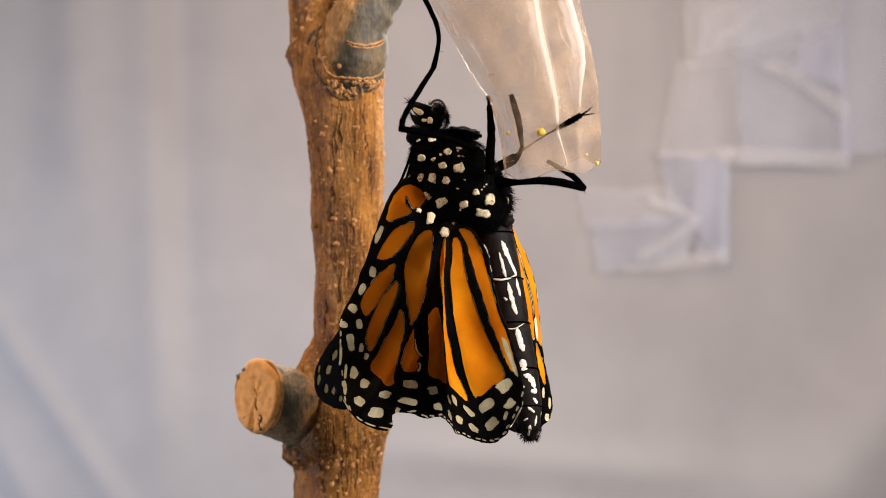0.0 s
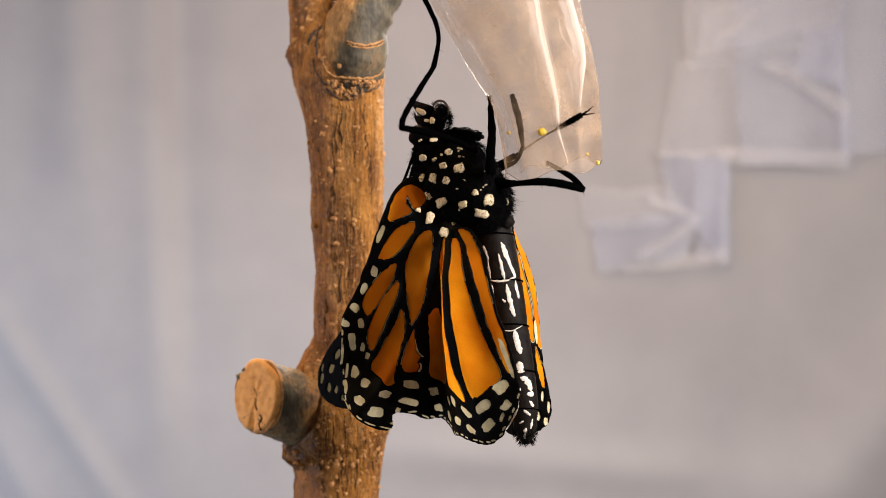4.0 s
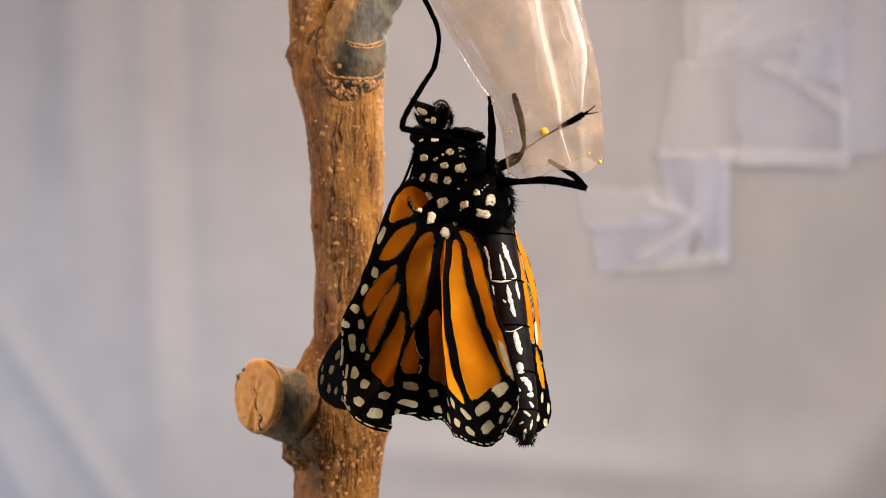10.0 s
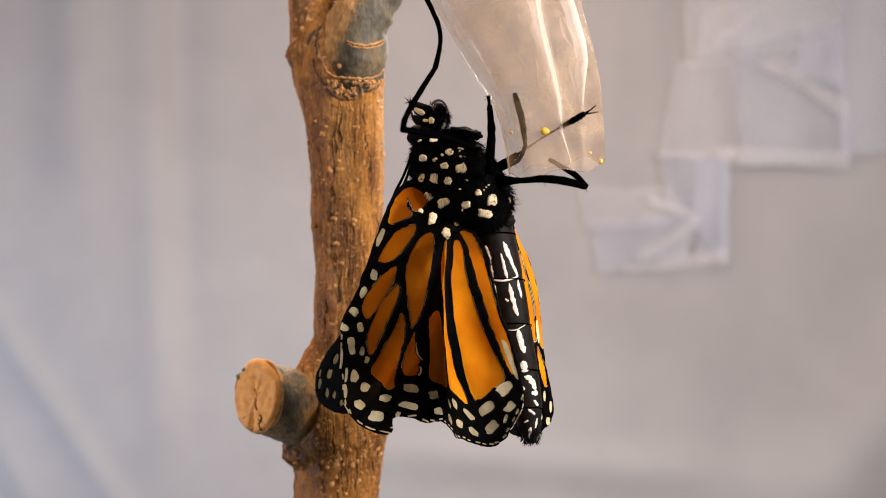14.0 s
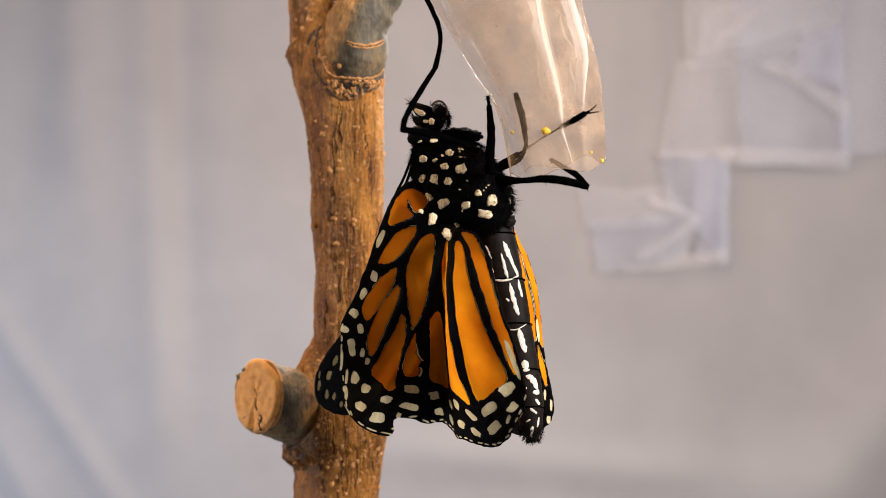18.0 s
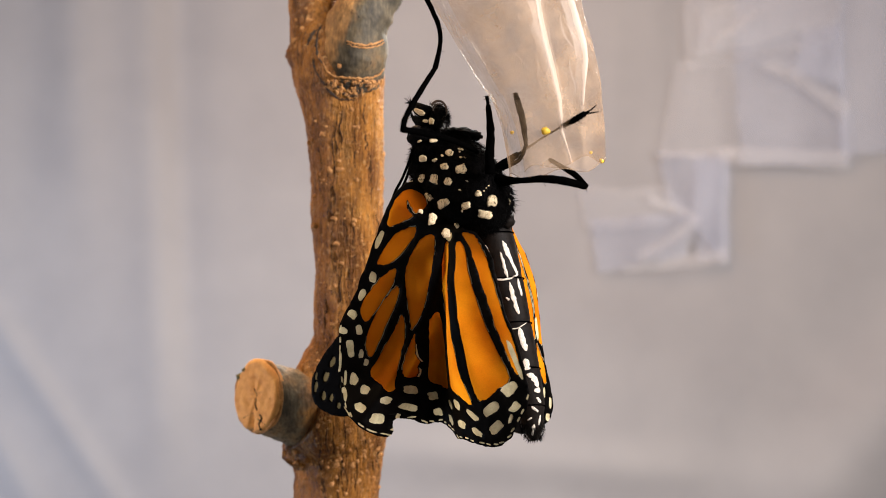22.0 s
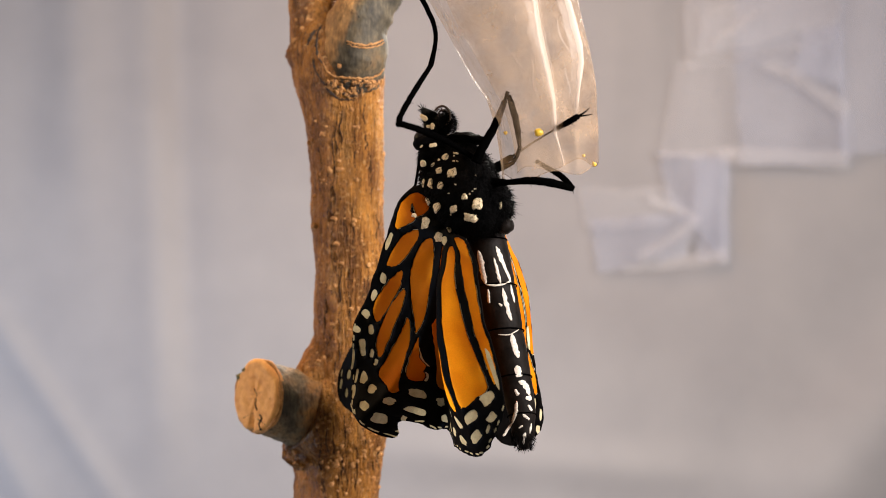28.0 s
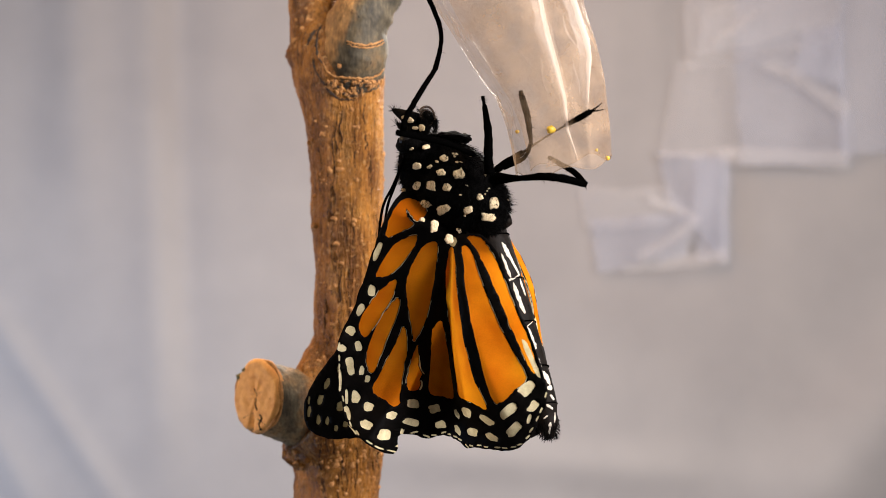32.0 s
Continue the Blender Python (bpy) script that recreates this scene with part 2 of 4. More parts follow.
def cloth_depth(x, y):
    d = 60 * noise.noise(Vector((x / 620, y / 900, 0.3))) + 20 * noise.noise(Vector((x / 210, y / 620, 4.1)))
    d += ridge(x, y, (252, -300), (285, 760), 40, -36) + ridge(x, y, (306, -300), (336, 640), 36, 36)
    d += ridge(x, y, (130, -200), (140, 330), 46, -40) + ridge(x, y, (60, -200), (40, 420), 50, 30)
    d += ridge(x, y, (-60, 490), (240, 940), 24, -30)
    d += ridge(x, y, (-60, 690), (80, 930), 28, -30)
    d += ridge(x, y, (1720, 560), (1400, 940), 110, -170) + ridge(x, y, (1740, 330), (1420, 700), 90, 46)
    d += ridge(x, y, (1085, 20), (1080, 330), 30, -24) + ridge(x, y, (700, 800), (1250, 840), 40, -44)
    d += ridge(x, y, (1210, -100), (1205, 120), 30, 40)
    return BACK + d


def backdrop_cloth():
    bm = bmesh.new()
    xs, ys = np.linspace(-1000, 2600, 320), np.linspace(-850, 960, 130)
    grid = [[bm.verts.new(at(x, y, cloth_depth(x, y))) for x in xs] for y in ys]
    for r0, r1 in zip(grid, grid[1:]):
        for i in range(len(xs) - 1):
            bm.faces.new((r0[i], r0[i + 1], r1[i + 1], r1[i]))
    ob = part("backdrop", bm, CLOTH)
    tagged(ob, "white cloth hung in soft folds behind the twig", "backdrop", kind="structure")


def slab(name, lo, hi, label, material=WALL):
    bm = bmesh.new()
    bmesh.ops.create_cube(bm, size=1.0)
    for v in bm.verts:
        v.co = Vector([lo[i] + (v.co[i] + 0.5) * (hi[i] - lo[i]) for i in range(3)])
    tagged(part(name, bm, material, smooth=False), label, name.split("_")[0], kind="structure")


FLOOR = -0.130
backdrop_cloth()
# room added out of view, its faces dark to hold down bounced light
slab("floor", (-0.5, -0.9, FLOOR - 0.02), (0.5, 0.5, FLOOR), "dim grey unseen floor added under the twig")
slab("ceiling", (-0.5, -0.9, 0.36), (0.5, 0.5, 0.38), "dim grey unseen ceiling added above the twig")
slab("wall_west", (-0.52, -0.9, FLOOR), (-0.5, 0.5, 0.36), "dim grey unseen side wall, added")
slab("wall_east", (0.5, -0.9, FLOOR), (0.52, 0.5, 0.36), "dim grey unseen side wall, added")
slab("wall_south", (-0.5, -0.92, FLOOR), (0.5, -0.9, 0.36), "dim grey unseen wall added behind the camera")
slab("wall_north", (-0.5, 0.5, FLOOR), (0.5, 0.52, 0.36), "dim grey unseen wall added behind the cloth")


def film_piece(corners, lift, sag, seed, label):
    """A loose piece of sheer film on the cloth, between four corners."""
    bm = bmesh.new()
    n = 14
    a, b, c, d = [Vector(p) for p in corners]
    rows = []
    for j in range(n + 1):
        row = []
        for i in range(n + 1):
            u, v = i / n, j / n
            p = (a * (1 - u) + b * u) * (1 - v) + (d * (1 - u) + c * u) * v
            p += Vector((noise.noise(Vector((u * 3, v * 3, seed))), noise.noise(Vector((u * 3, v * 3, seed + 9))))) * 7
            depth = BACK - lift - sag * math.sin(math.pi * u) * (0.4 + 0.6 * v) + 14 * noise.noise(Vector((u * 2.5, v * 1.2, seed + 3)))
            row.append(bm.verts.new(at(p.x, p.y, depth)))
        rows.append(row)
    for r0, r1 in zip(rows, rows[1:]):
        for i in range(n):
            bm.faces.new((r0[i], r0[i + 1], r1[i + 1], r1[i]))
    return bm


def sheer_film():
    thing = tagged(new("sheer_film"), "crumpled translucent white film hanging on the cloth", "plastic film")
    thing.location = at(1280, 250, BACK - 60)
    rows = [
        ([(1200, -160), (1310, -160), (1300, 112), (1215, 120)], 60, 10),
        ([(1235, 105), (1480, 40), (1500, -30), (1240, 20)], 84, 12),
        ([(1300, -160), (1500, -160), (1485, 62), (1300, 112)], 70, 16),
        ([(1195, 112), (1300, 108), (1306, 268), (1165, 276)], 62, 12),
        ([(1300, 112), (1492, 60), (1505, 292), (1310, 296)], 56, 18),
        ([(1335, 112), (1375, 104), (1505, 186), (1500, 210)], 90, 6),
        ([(1480, -160), (1700, -160), (1700, 262), (1488, 276)], 66, 20),
        ([(1270, 262), (1500, 268), (1498, 298), (1275, 292)], 90, 6),
        ([(1165, 268), (1285, 276), (1288, 466), (1180, 352)], 60, 16),
        ([(1020, 336), (1180, 330), (1235, 388), (1040, 412)], 66, 10),
        ([(1045, 392), (1240, 372), (1215, 452), (1058, 484)], 72, 12),
        ([(1095, 486), (1110, 470), (1288, 438), (1288, 468)], 92, 5),
        ([(1225, 280), (1290, 280), (1288, 462), (1232, 462)], 80, 8),
        ([(1250, 76), (1335, 16), (1345, 24), (1262, 84)], 96, 5),
        ([(1258, 100), (1372, 96), (1420, 80), (1424, 92)], 98, 5),
        ([(1150, 346), (1228, 380), (1234, 392), (1146, 356)], 96, 5),
        ([(1226, 384), (1240, 390), (1136, 462), (1126, 452)], 98, 5),
        ([(1160, 268), (1300, 264), (1300, 278), (1162, 280)], 94, 5),
        ([(1420, 62), (1490, 40), (1492, 150), (1402, 132)], 76, 8),
    ]
    for i, (c, lift, sag) in enumerate(rows):
        bm = film_piece(c, lift, sag, i * 1.7, "")
        for v in bm.verts:
            v.co -= thing.location
        part("film_fold", bm, RIDGE_HIGHLIGHT if i in (5, 7, 11, 13, 14, 15, 16, 17) else PALE_FILM if i in (0, 1, 3, 9) else FILM, thing)


sheer_film()


# ---- twig ----
SET = 430.0              # how far the twig stands behind the wing base


def at_twig(x, y, d=0.0):
    return at(x, y, d + SET)


GROW = 1 + (SET + 20) / D
UG = U * GROW


def board_tube(bm, rows, sides=28, steps=6, wobble=0.08, seed=0.0):
    path = spline([(x, y, d, r) for x, y, d, r in rows], steps)
    tube(bm, [(*at_twig(p[0], p[1], p[2]), p[3] * U * GROW) for p in path], sides, wobble, seed)


def on_bark(skins, x, y, lift=0.0):
    """The nearest bark met from the front at a place on the board, raised by lift."""
    eye = Vector(EYE)
    way = (at_twig(x, y) - eye).normalized()
    hits = [h for h in (tree.ray_cast(eye, way) for tree in skins) if h[0] is not None]
    if not hits:
        return None
    p, nrm, *rest = min(hits, key=lambda h: h[3])
    return p - way * lift * UG


def twig():
    foot = Vector((*at_twig(598, 441, 30).xy, FLOOR))
    thing = tagged(new("twig"), "cut brown twig with a grey fork and a sawn side stub", "twig")
    thing.location = foot

    def piece(name, bm, material, label="", fuse=True, parent=thing):
        for v in bm.verts:
            v.co -= foot
        ob = part(name, bm, material, parent, label)
        if fuse:
            r = ob.modifiers.new("fuse", "REMESH")
            r.mode, r.voxel_size, r.use_smooth_shade = "VOXEL", 0.0003, True
            t = bpy.data.textures.new("bark_relief", "CLOUDS")
            t.noise_scale, t.noise_depth = 0.0012, 3
            k = ob.modifiers.new("relief", "DISPLACE")
            k.texture, k.strength, k.mid_level, k.texture_coords = t, 0.00055, 0.5, "LOCAL"
        return ob

    bm = bmesh.new()
    board_tube(bm, [(598, 2005, 30, 74), (598, 1561, 30, 74), (597, 1100, 30, 74), (595, 882, 30, 73), (600, 800, 30, 78), (612, 720, 30, 82), (618, 640, 30, 70),
                    (619, 560, 30, 63), (619, 460, 30, 63), (616, 350, 30, 65), (612, 250, 30, 68), (606, 180, 30, 75), (600, 130, 30, 84),
                    (586, 85, 34, 76), (566, 40, 42, 56), (556, -20, 46, 45), (548, -160, 56, 42), (545, -420, 66, 38)], seed=1.0)
    board_tube(bm, [(630, 770, 34, 70), (590, 750, 10, 77), (556, 735, -12, 75), (535, 728, -26, 66)], seed=4.0)
    board_tube(bm, [(610, 600, 40, 50), (575, 650, 10, 44), (550, 690, -10, 40)], seed=14.0)
    blob(bm, at_twig(598, 100, 20), (86 * UG, 54 * UG, 42 * UG), rough=0.25, seed=2.0)
    blob(bm, at_twig(545, 96, 20), (37 * UG, 44 * UG, 40 * UG), rough=0.3, seed=5.0)
    blob(bm, at_twig(548, 790, 10), (46 * UG, 50 * UG, 50 * UG), rough=0.3, seed=6.0)
    bark_skin = [BVHTree.FromBMesh(bm)]
    stem = piece("main_stem", bm, BARK, "ridged brown bark with pale corky dots")

    bm = bmesh.new()
    board_tube(bm, [(612, 240, 60, 48), (613, 185, 42, 54), (618, 138, 6, 59), (624, 96, -14, 62), (631, 52, -16, 56), (650, 14, -10, 49), (672, -20, -6, 43), (715, -110, 0, 38),
                    (790, -190, -150, 36), (880, -225, -285, 34), (1010, -260, -290, 30)], seed=7.0)
    bark_skin.append(BVHTree.FromBMesh(bm))
    piece("side_branch", bm, BRANCH_BARK, "smooth grey side branch")

    bm = bmesh.new()
    axis = Vector((-0.69, -0.72, 0.09)).normalized()
    mid = at_twig(456, 701, -60)
    back = at_twig(588, 744, 14)
    turn = axis.to_track_quat("Z", "Y").to_matrix()
    rings = []
    for i in range(15):
        u = i / 14
        centre, ring = back.lerp(mid - axis * 3 * UG, u), []
        for k in range(40):
            w = 2 * math.pi * k / 40
            r = (61 + 24 * (1 - u) ** 2) * UG * (1 + 0.05 * noise.noise(Vector((math.cos(w) * 1.5, math.sin(w) * 1.5, 2 + 2 * (1 - u)))))
            ring.append(bm.verts.new(centre + turn @ Vector((r * math.cos(w), r * math.sin(w), 0))))
        rings.append(ring)
    for r0, r1 in zip(rings, rings[1:]):
        for k in range(40):
            bm.faces.new((r0[k], r0[(k + 1) % 40], r1[(k + 1) % 40], r1[k]))
    bm.faces.new(rings[0][::-1])
    bm.faces.new(rings[-1])
    piece("side_stub", bm, GREY_BARK, "short grey side stub")

    # the sawn face, with a rim of bark and a crack
    CRACK_AT = 4.6
    bm = bmesh.new()
    rings = []
    for j in range(13):
        ring = []
        for k in range(48):
            w = 2 * math.pi * k / 48
            r = 62 * UG * min(1.0, (j + 1) / 12) * (1 + 0.05 * noise.noise(Vector((math.cos(w) * 1.5, math.sin(w) * 1.5, 2))))
            notch = 9 * math.exp(-((w - CRACK_AT) / 0.10) ** 2) * min(1.0, j / 9)
            h = (5 if j < 11 else 1) * UG + 2.6 * UG * noise.noise(Vector((r / U / 14, math.cos(w) * 2, math.sin(w) * 2))) - notch * UG
            if j > 11:
                h -= (j - 11) * 11 * UG
                r *= 1 - 0.012 * (j - 11)
            ring.append(bm.verts.new(mid + turn @ Vector((r * math.cos(w), r * math.sin(w), h))))
        rings.append(ring)
    c = bm.verts.new(mid + turn @ Vector((0, 0, 4 * UG)))
    for k in range(48):
        bm.faces.new((c, rings[0][k], rings[0][(k + 1) % 48]))
        for r0, r1 in zip(rings, rings[1:]):
            bm.faces.new((r0[k], r1[k], r1[(k + 1) % 48], r0[(k + 1) % 48]))
    face = piece("cut_face", bm, CUT, "pale orange sawn wood with a crack", fuse=False)

    def on_face(x, y, h=6):
        """Across the sawn face: x, y in units on the board, brought down to its plane."""
        p = at_twig(x, y, -60)
        way = (p - Vector(EYE)).normalized()
        s = (mid + axis * h * UG - p).dot(axis) / way.dot(axis)
        return p + way * s

    for n0, pts in enumerate(([(462, 762), (459, 750), (463, 740), (456, 728), (452, 716), (455, 700), (450, 688)], [(470, 752), (462, 746), (456, 742)], [(462, 735), (470, 722), (478, 706), (486, 690)],
                              [(456, 728), (442, 734), (430, 740)])):
        bm = bmesh.new()
        p = spline([on_face(x, y, 4.4) for x, y in pts], 5)
        tube(bm, [(*q, (2.2 - 1.5 * i / len(p) if n0 == 0 else 0.8) * UG * (0.6 + 0.5 * abs(math.sin(i * 1.7)))) for i, q in enumerate(p)], 6)
        piece("crack", bm, DARK_CRACK if n0 < 2 else SCAR, fuse=False, parent=face)

    bm = bmesh.new()
    tube(bm, [(*(mid + turn @ Vector((61.5 * UG * math.cos(w), 61.5 * UG * math.sin(w), (-3 + 2 * math.sin(5 * w)) * UG))), (3.4 + 1.2 * math.sin(7 * w)) * UG)
              for w in np.linspace(0, 2 * math.pi, 60)], 8, 0.3, 2.0)
    piece("bark_rim", bm, SCAR, "rough brown bark rim", fuse=False, parent=face)
    bm = bmesh.new()
    blob(bm, on_face(426, 667, 0), (8 * UG, 7 * UG, 6 * UG), rough=0.5, seed=3)
    blob(bm, on_face(436, 655, 0), (8 * UG, 5 * UG, 4 * UG), rough=0.5, seed=4)
    piece("green_bud", bm, BUD, "tiny green bud scale", fuse=False)

    # ring scars of the fork
    rnd = random.Random(5)

    def strand(name, pts, r, material, label="", lift=0.6, rag=1.2):
        bm = bmesh.new()
        line = [on_bark(bark_skin, p.x + rnd.uniform(-rag, rag) * 0.4, p.y + rnd.uniform(-rag, rag), lift) for p in spline([(x, y, 0) for x, y in pts], 9)]
        line = [p for p in line if p is not None]
        tube(bm, [(*p, r * UG * rnd.uniform(0.6, 1.25) * (0.35 + 0.65 * math.sin(math.pi * (i + 0.5) / len(line)))) for i, p in enumerate(line)], 7, 0.3, r)
        piece(name, bm, material, label, fuse=False)

    ring = [(613, 72), (628, 78), (648, 80), (666, 77), (679, 70)]
    strand("ring_scar", ring, 2.1, SCAR, "raised corky ring")
    strand("ring_scar", [(x + 1, y + 5) for x, y in ring], 1.7, SCAR, "raised corky ring")
    strand("bark_crack", [(x, y + 2.5) for x, y in ring], 1.5, DARK_CRACK, "dark groove in the bark", 0.2)
    strand("ring_scar", [(572, 112), (580, 128), (594, 136), (622, 139), (648, 139), (668, 134), (680, 122)], 2.2, SCAR, "raised corky ring")
    strand("bark_crack", [(568, 46), (562, 64), (560, 84), (565, 104), (574, 118)], 2.6, DARK_CRACK, "dark groove in the bark", -0.3)
    strand("bark_crack", [(568, 50), (556, 58), (548, 70), (544, 80)], 3.2, DARK_CRACK, "dark groove in the bark", -0.8)
    strand("bark_crack", [(560, 128), (572, 146), (588, 166), (604, 176), (628, 177)], 2.6, DARK_CRACK, "dark groove in the bark", -0.6)
    strand("bark_crack", [(553, 96), (556, 118), (566, 138)], 2.0, DARK_CRACK, "dark groove in the bark", -0.4)
    for i in range(110):
        u, v = rnd.random(), rnd.random()
        x = 578 + 98 * u
        p = on_bark(bark_skin, x, 142 + 32 * v * (1 - 0.75 * abs(2 * u - 0.9) ** 1.5), 0.5)
        if p is None:
            continue
        bm = bmesh.new()
        blob(bm, p, (rnd.uniform(1.4, 5.0) * UG, 1.9 * UG, rnd.uniform(1.2, 4.6) * UG), rough=1.1, seed=i, seg=8, rings=6)
        piece("cork_grain", bm, SCAR if i % 4 else DARK_CRACK, fuse=False)

    # shallow wavy fissures along the stem
    for i in range(70):
        x, y, ln = rnd.uniform(566, 672), rnd.uniform(150, 850), rnd.uniform(24, 80)
        if 60 < y < 176:
            continue
        strand("bark_fissure", [(x + rnd.uniform(-3, 3), y + ln * k / 4) for k in range(5)], rnd.uniform(0.7, 1.5), FISSURE, lift=-0.1, rag=0.8)
    # the largest corky dots
    for i, (x, y) in enumerate(((600, 300), (584, 301), (590, 388), (626, 391), (597, 430), (587, 510), (592, 572), (571, 238), (549, 254), (563, 330), (629, 224), (560, 400), (566, 463), (652, 470),
                                (640, 778), (616, 764), (585, 734), (594, 822), (588, 857), (660, 848), (548, 36), (524, 70), (600, 118))):
        p = on_bark(bark_skin, x, y, 0.2)
        bm = bmesh.new()
        for k in range(3):
            blob(bm, p + Vector((rnd.uniform(-4, 4), 0, rnd.uniform(-2.5, 2.5))) * UG, (rnd.uniform(3, 5.5) * UG, 2.4 * UG, rnd.uniform(2.4, 4.4) * UG), rough=0.8, seed=i + 40 * k, seg=10, rings=8)
        piece("corky_dot", bm, SCAR, fuse=False)

    # corky dots, close-set round the stub
    for i in range(260):
        y = rnd.uniform(-10, 882) if i % 3 else rnd.gauss(800, 40)
        x = rnd.uniform(500, 700)
        p = on_bark(bark_skin[:1], x, y, 0.3)
        if p is None or 60 < y < 178:
            continue
        s = rnd.choice((1.4, 1.8, 2.2, 2.8, 3.6, 4.6))
        bm = bmesh.new()
        blob(bm, p, (s * UG, s * 0.6 * UG, s * rnd.uniform(0.6, 1.1) * UG), rough=0.7, seed=i, seg=8, rings=6)
        piece("corky_dot", bm, SCAR, fuse=False)
    return thing


twig()


# ---- the empty pupal skin ----
def shell_row(v):
    """Middle, half width and depth of the skin, from its stalk (0) to its open rim (1)."""
    y = -130 + 429 * v
    k = (-130, -100, -50, 0, 75, 148, 176, 220, 306)
    return (y, np.interp(y, k, (866, 868, 876, 897, 925, 955, 967, 977, 988)), np.interp(y, k, (14, 52, 106, 133, 121, 105, 97, 92, 84)),
            np.interp(y, k, (14, 50, 92, 108, 104, 92, 88, 82, 70)))


SHELL_AT = at(866, -130, 10)


def crease(v, which):
    """Where the two long creases run round the skin."""
    if which == 0:
        return float(np.interp(v, (0.30, 0.45, 0.60, 0.84, 0.96), (-1.12, -1.20, -1.27, -1.42, -1.30)))
    return float(np.interp(v, (0.30, 0.48, 0.56, 0.72, 0.84), (-0.52, -0.50, -0.58, -0.88, -1.0)))


def shell_point(v, w, shrink=1.0):
    y, x, rx, rd = shell_row(v)
    wave = 1 + 0.05 * math.sin(3 * w + 3 * v) + 0.012 * math.sin(7 * w - 2 * v) + 0.09 / (1 + math.exp((w - crease(v, 0)) / 0.03)) - 0.05 + 0.06 * math.exp(-((w - crease(v, 1)) / 0.09) ** 2)
    wave += 0.05 * noise.noise(Vector((math.cos(w) * 2, math.sin(w) * 2, v * 4)))
    rim = (16 * math.cos(w + 2.6) + 7 * math.sin(5 * w)) * max(0, (v - 0.75) / 0.25)
    return at(x + rx * wave * shrink * math.cos(w), y + rim, 10 + rd * wave * shrink * math.sin(w)) - SHELL_AT


def pupal_skin():
    thing = tagged(new("pupal_skin"), "empty clear papery pupal skin hanging from the branch", "chrysalis")
    thing.location = SHELL_AT
    bm = bmesh.new()
    n, k = 56, 110
    lo, hi = -math.pi * 1.06, math.pi * 0.80
    rows = [[bm.verts.new(shell_point(j / n, lo + (hi - lo) * i / k)) for i in range(k + 1)] for j in range(n + 1)]
    for r0, r1 in zip(rows, rows[1:]):
        for i in range(k):
            bm.faces.new((r0[i], r0[i + 1], r1[i + 1], r1[i]))
    part("skin", bm, SHELL, thing)
    bm = bmesh.new()
    tube(bm, [(*(at(x, y, d) - SHELL_AT), r * U) for x, y, d, r in ((862, -205, 12, 9), (864, -160, 11, 7), (866, -125, 10, 12))], 10)
    part("stalk", bm, CHITIN, thing, "short black stalk")
    for x, y, d, r in ((962, 233, -74, 7.5), (1061, 287, -22, 4.5), (903, 235, -40, 3.5), (1042, 272, -40, 3)):
        bm = bmesh.new()
        blob(bm, at(x, y, d) - SHELL_AT, (r * U, r * 0.6 * U, r * 0.9 * U), rough=0.4, seed=x, seg=10, rings=8)
        part("gold_dot", bm, GOLD, thing, "bright gold dot")
    # highlights along the skin's creases, put in as paler film: milky band, bright core
    for which, wide, lo, hi, lift, film in ((0, 0.21, 0.12, 0.98, 1.010, SOFT_HIGHLIGHT), (0, 0.085, 0.16, 0.97, 1.020, FOLD_HIGHLIGHT), (1, 0.17, 0.12, 0.80, 1.010, SOFT_HIGHLIGHT), (1, 0.075, 0.16, 0.74, 1.020, FOLD_HIGHLIGHT)):
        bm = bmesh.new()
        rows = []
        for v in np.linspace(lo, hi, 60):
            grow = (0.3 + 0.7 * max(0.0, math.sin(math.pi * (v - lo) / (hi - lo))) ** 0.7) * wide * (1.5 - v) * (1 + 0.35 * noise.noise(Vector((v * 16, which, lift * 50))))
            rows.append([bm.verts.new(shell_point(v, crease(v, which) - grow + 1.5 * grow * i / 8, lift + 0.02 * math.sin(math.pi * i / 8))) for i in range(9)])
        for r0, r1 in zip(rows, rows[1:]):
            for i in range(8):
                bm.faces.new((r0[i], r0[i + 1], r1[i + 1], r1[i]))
        part("rib", bm, film, thing, "highlight on a fold of the skin, put in as paler film")
    # fine wrinkles, the light on them put in as pale strips
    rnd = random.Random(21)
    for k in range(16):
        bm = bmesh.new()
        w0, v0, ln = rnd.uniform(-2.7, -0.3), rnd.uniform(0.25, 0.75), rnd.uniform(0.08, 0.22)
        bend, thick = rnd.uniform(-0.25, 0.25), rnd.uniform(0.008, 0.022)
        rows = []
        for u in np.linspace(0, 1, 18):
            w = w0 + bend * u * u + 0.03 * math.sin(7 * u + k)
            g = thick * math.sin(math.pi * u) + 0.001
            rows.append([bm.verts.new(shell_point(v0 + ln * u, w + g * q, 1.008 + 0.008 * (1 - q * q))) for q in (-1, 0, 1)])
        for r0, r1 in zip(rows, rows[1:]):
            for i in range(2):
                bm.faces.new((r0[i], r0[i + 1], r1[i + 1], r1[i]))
        part("wrinkle", bm, SOFT_HIGHLIGHT, thing)
    bm = bmesh.new()
    tube(bm, [(*shell_point(1.0, w), 0.9 * U) for w in np.linspace(-math.pi * 1.06, math.pi * 0.80, 110)], 6)
    part("rim", bm, SHELL, thing)
    return thing


SKIN = pupal_skin()

# ---- the butterfly ----
HUB = (785.0, 411.0)     # the wing base, on which the insect turns
HUB_AT = at(785, 411, 0)
BUTTERFLY = tagged(new("butterfly"), "freshly hatched orange and black butterfly clinging to its pupal skin", "butterfly")
BUTTERFLY.location = HUB_AT


def on_body(x, y, d=0.0):
    return at(x, y, d) - HUB_AT


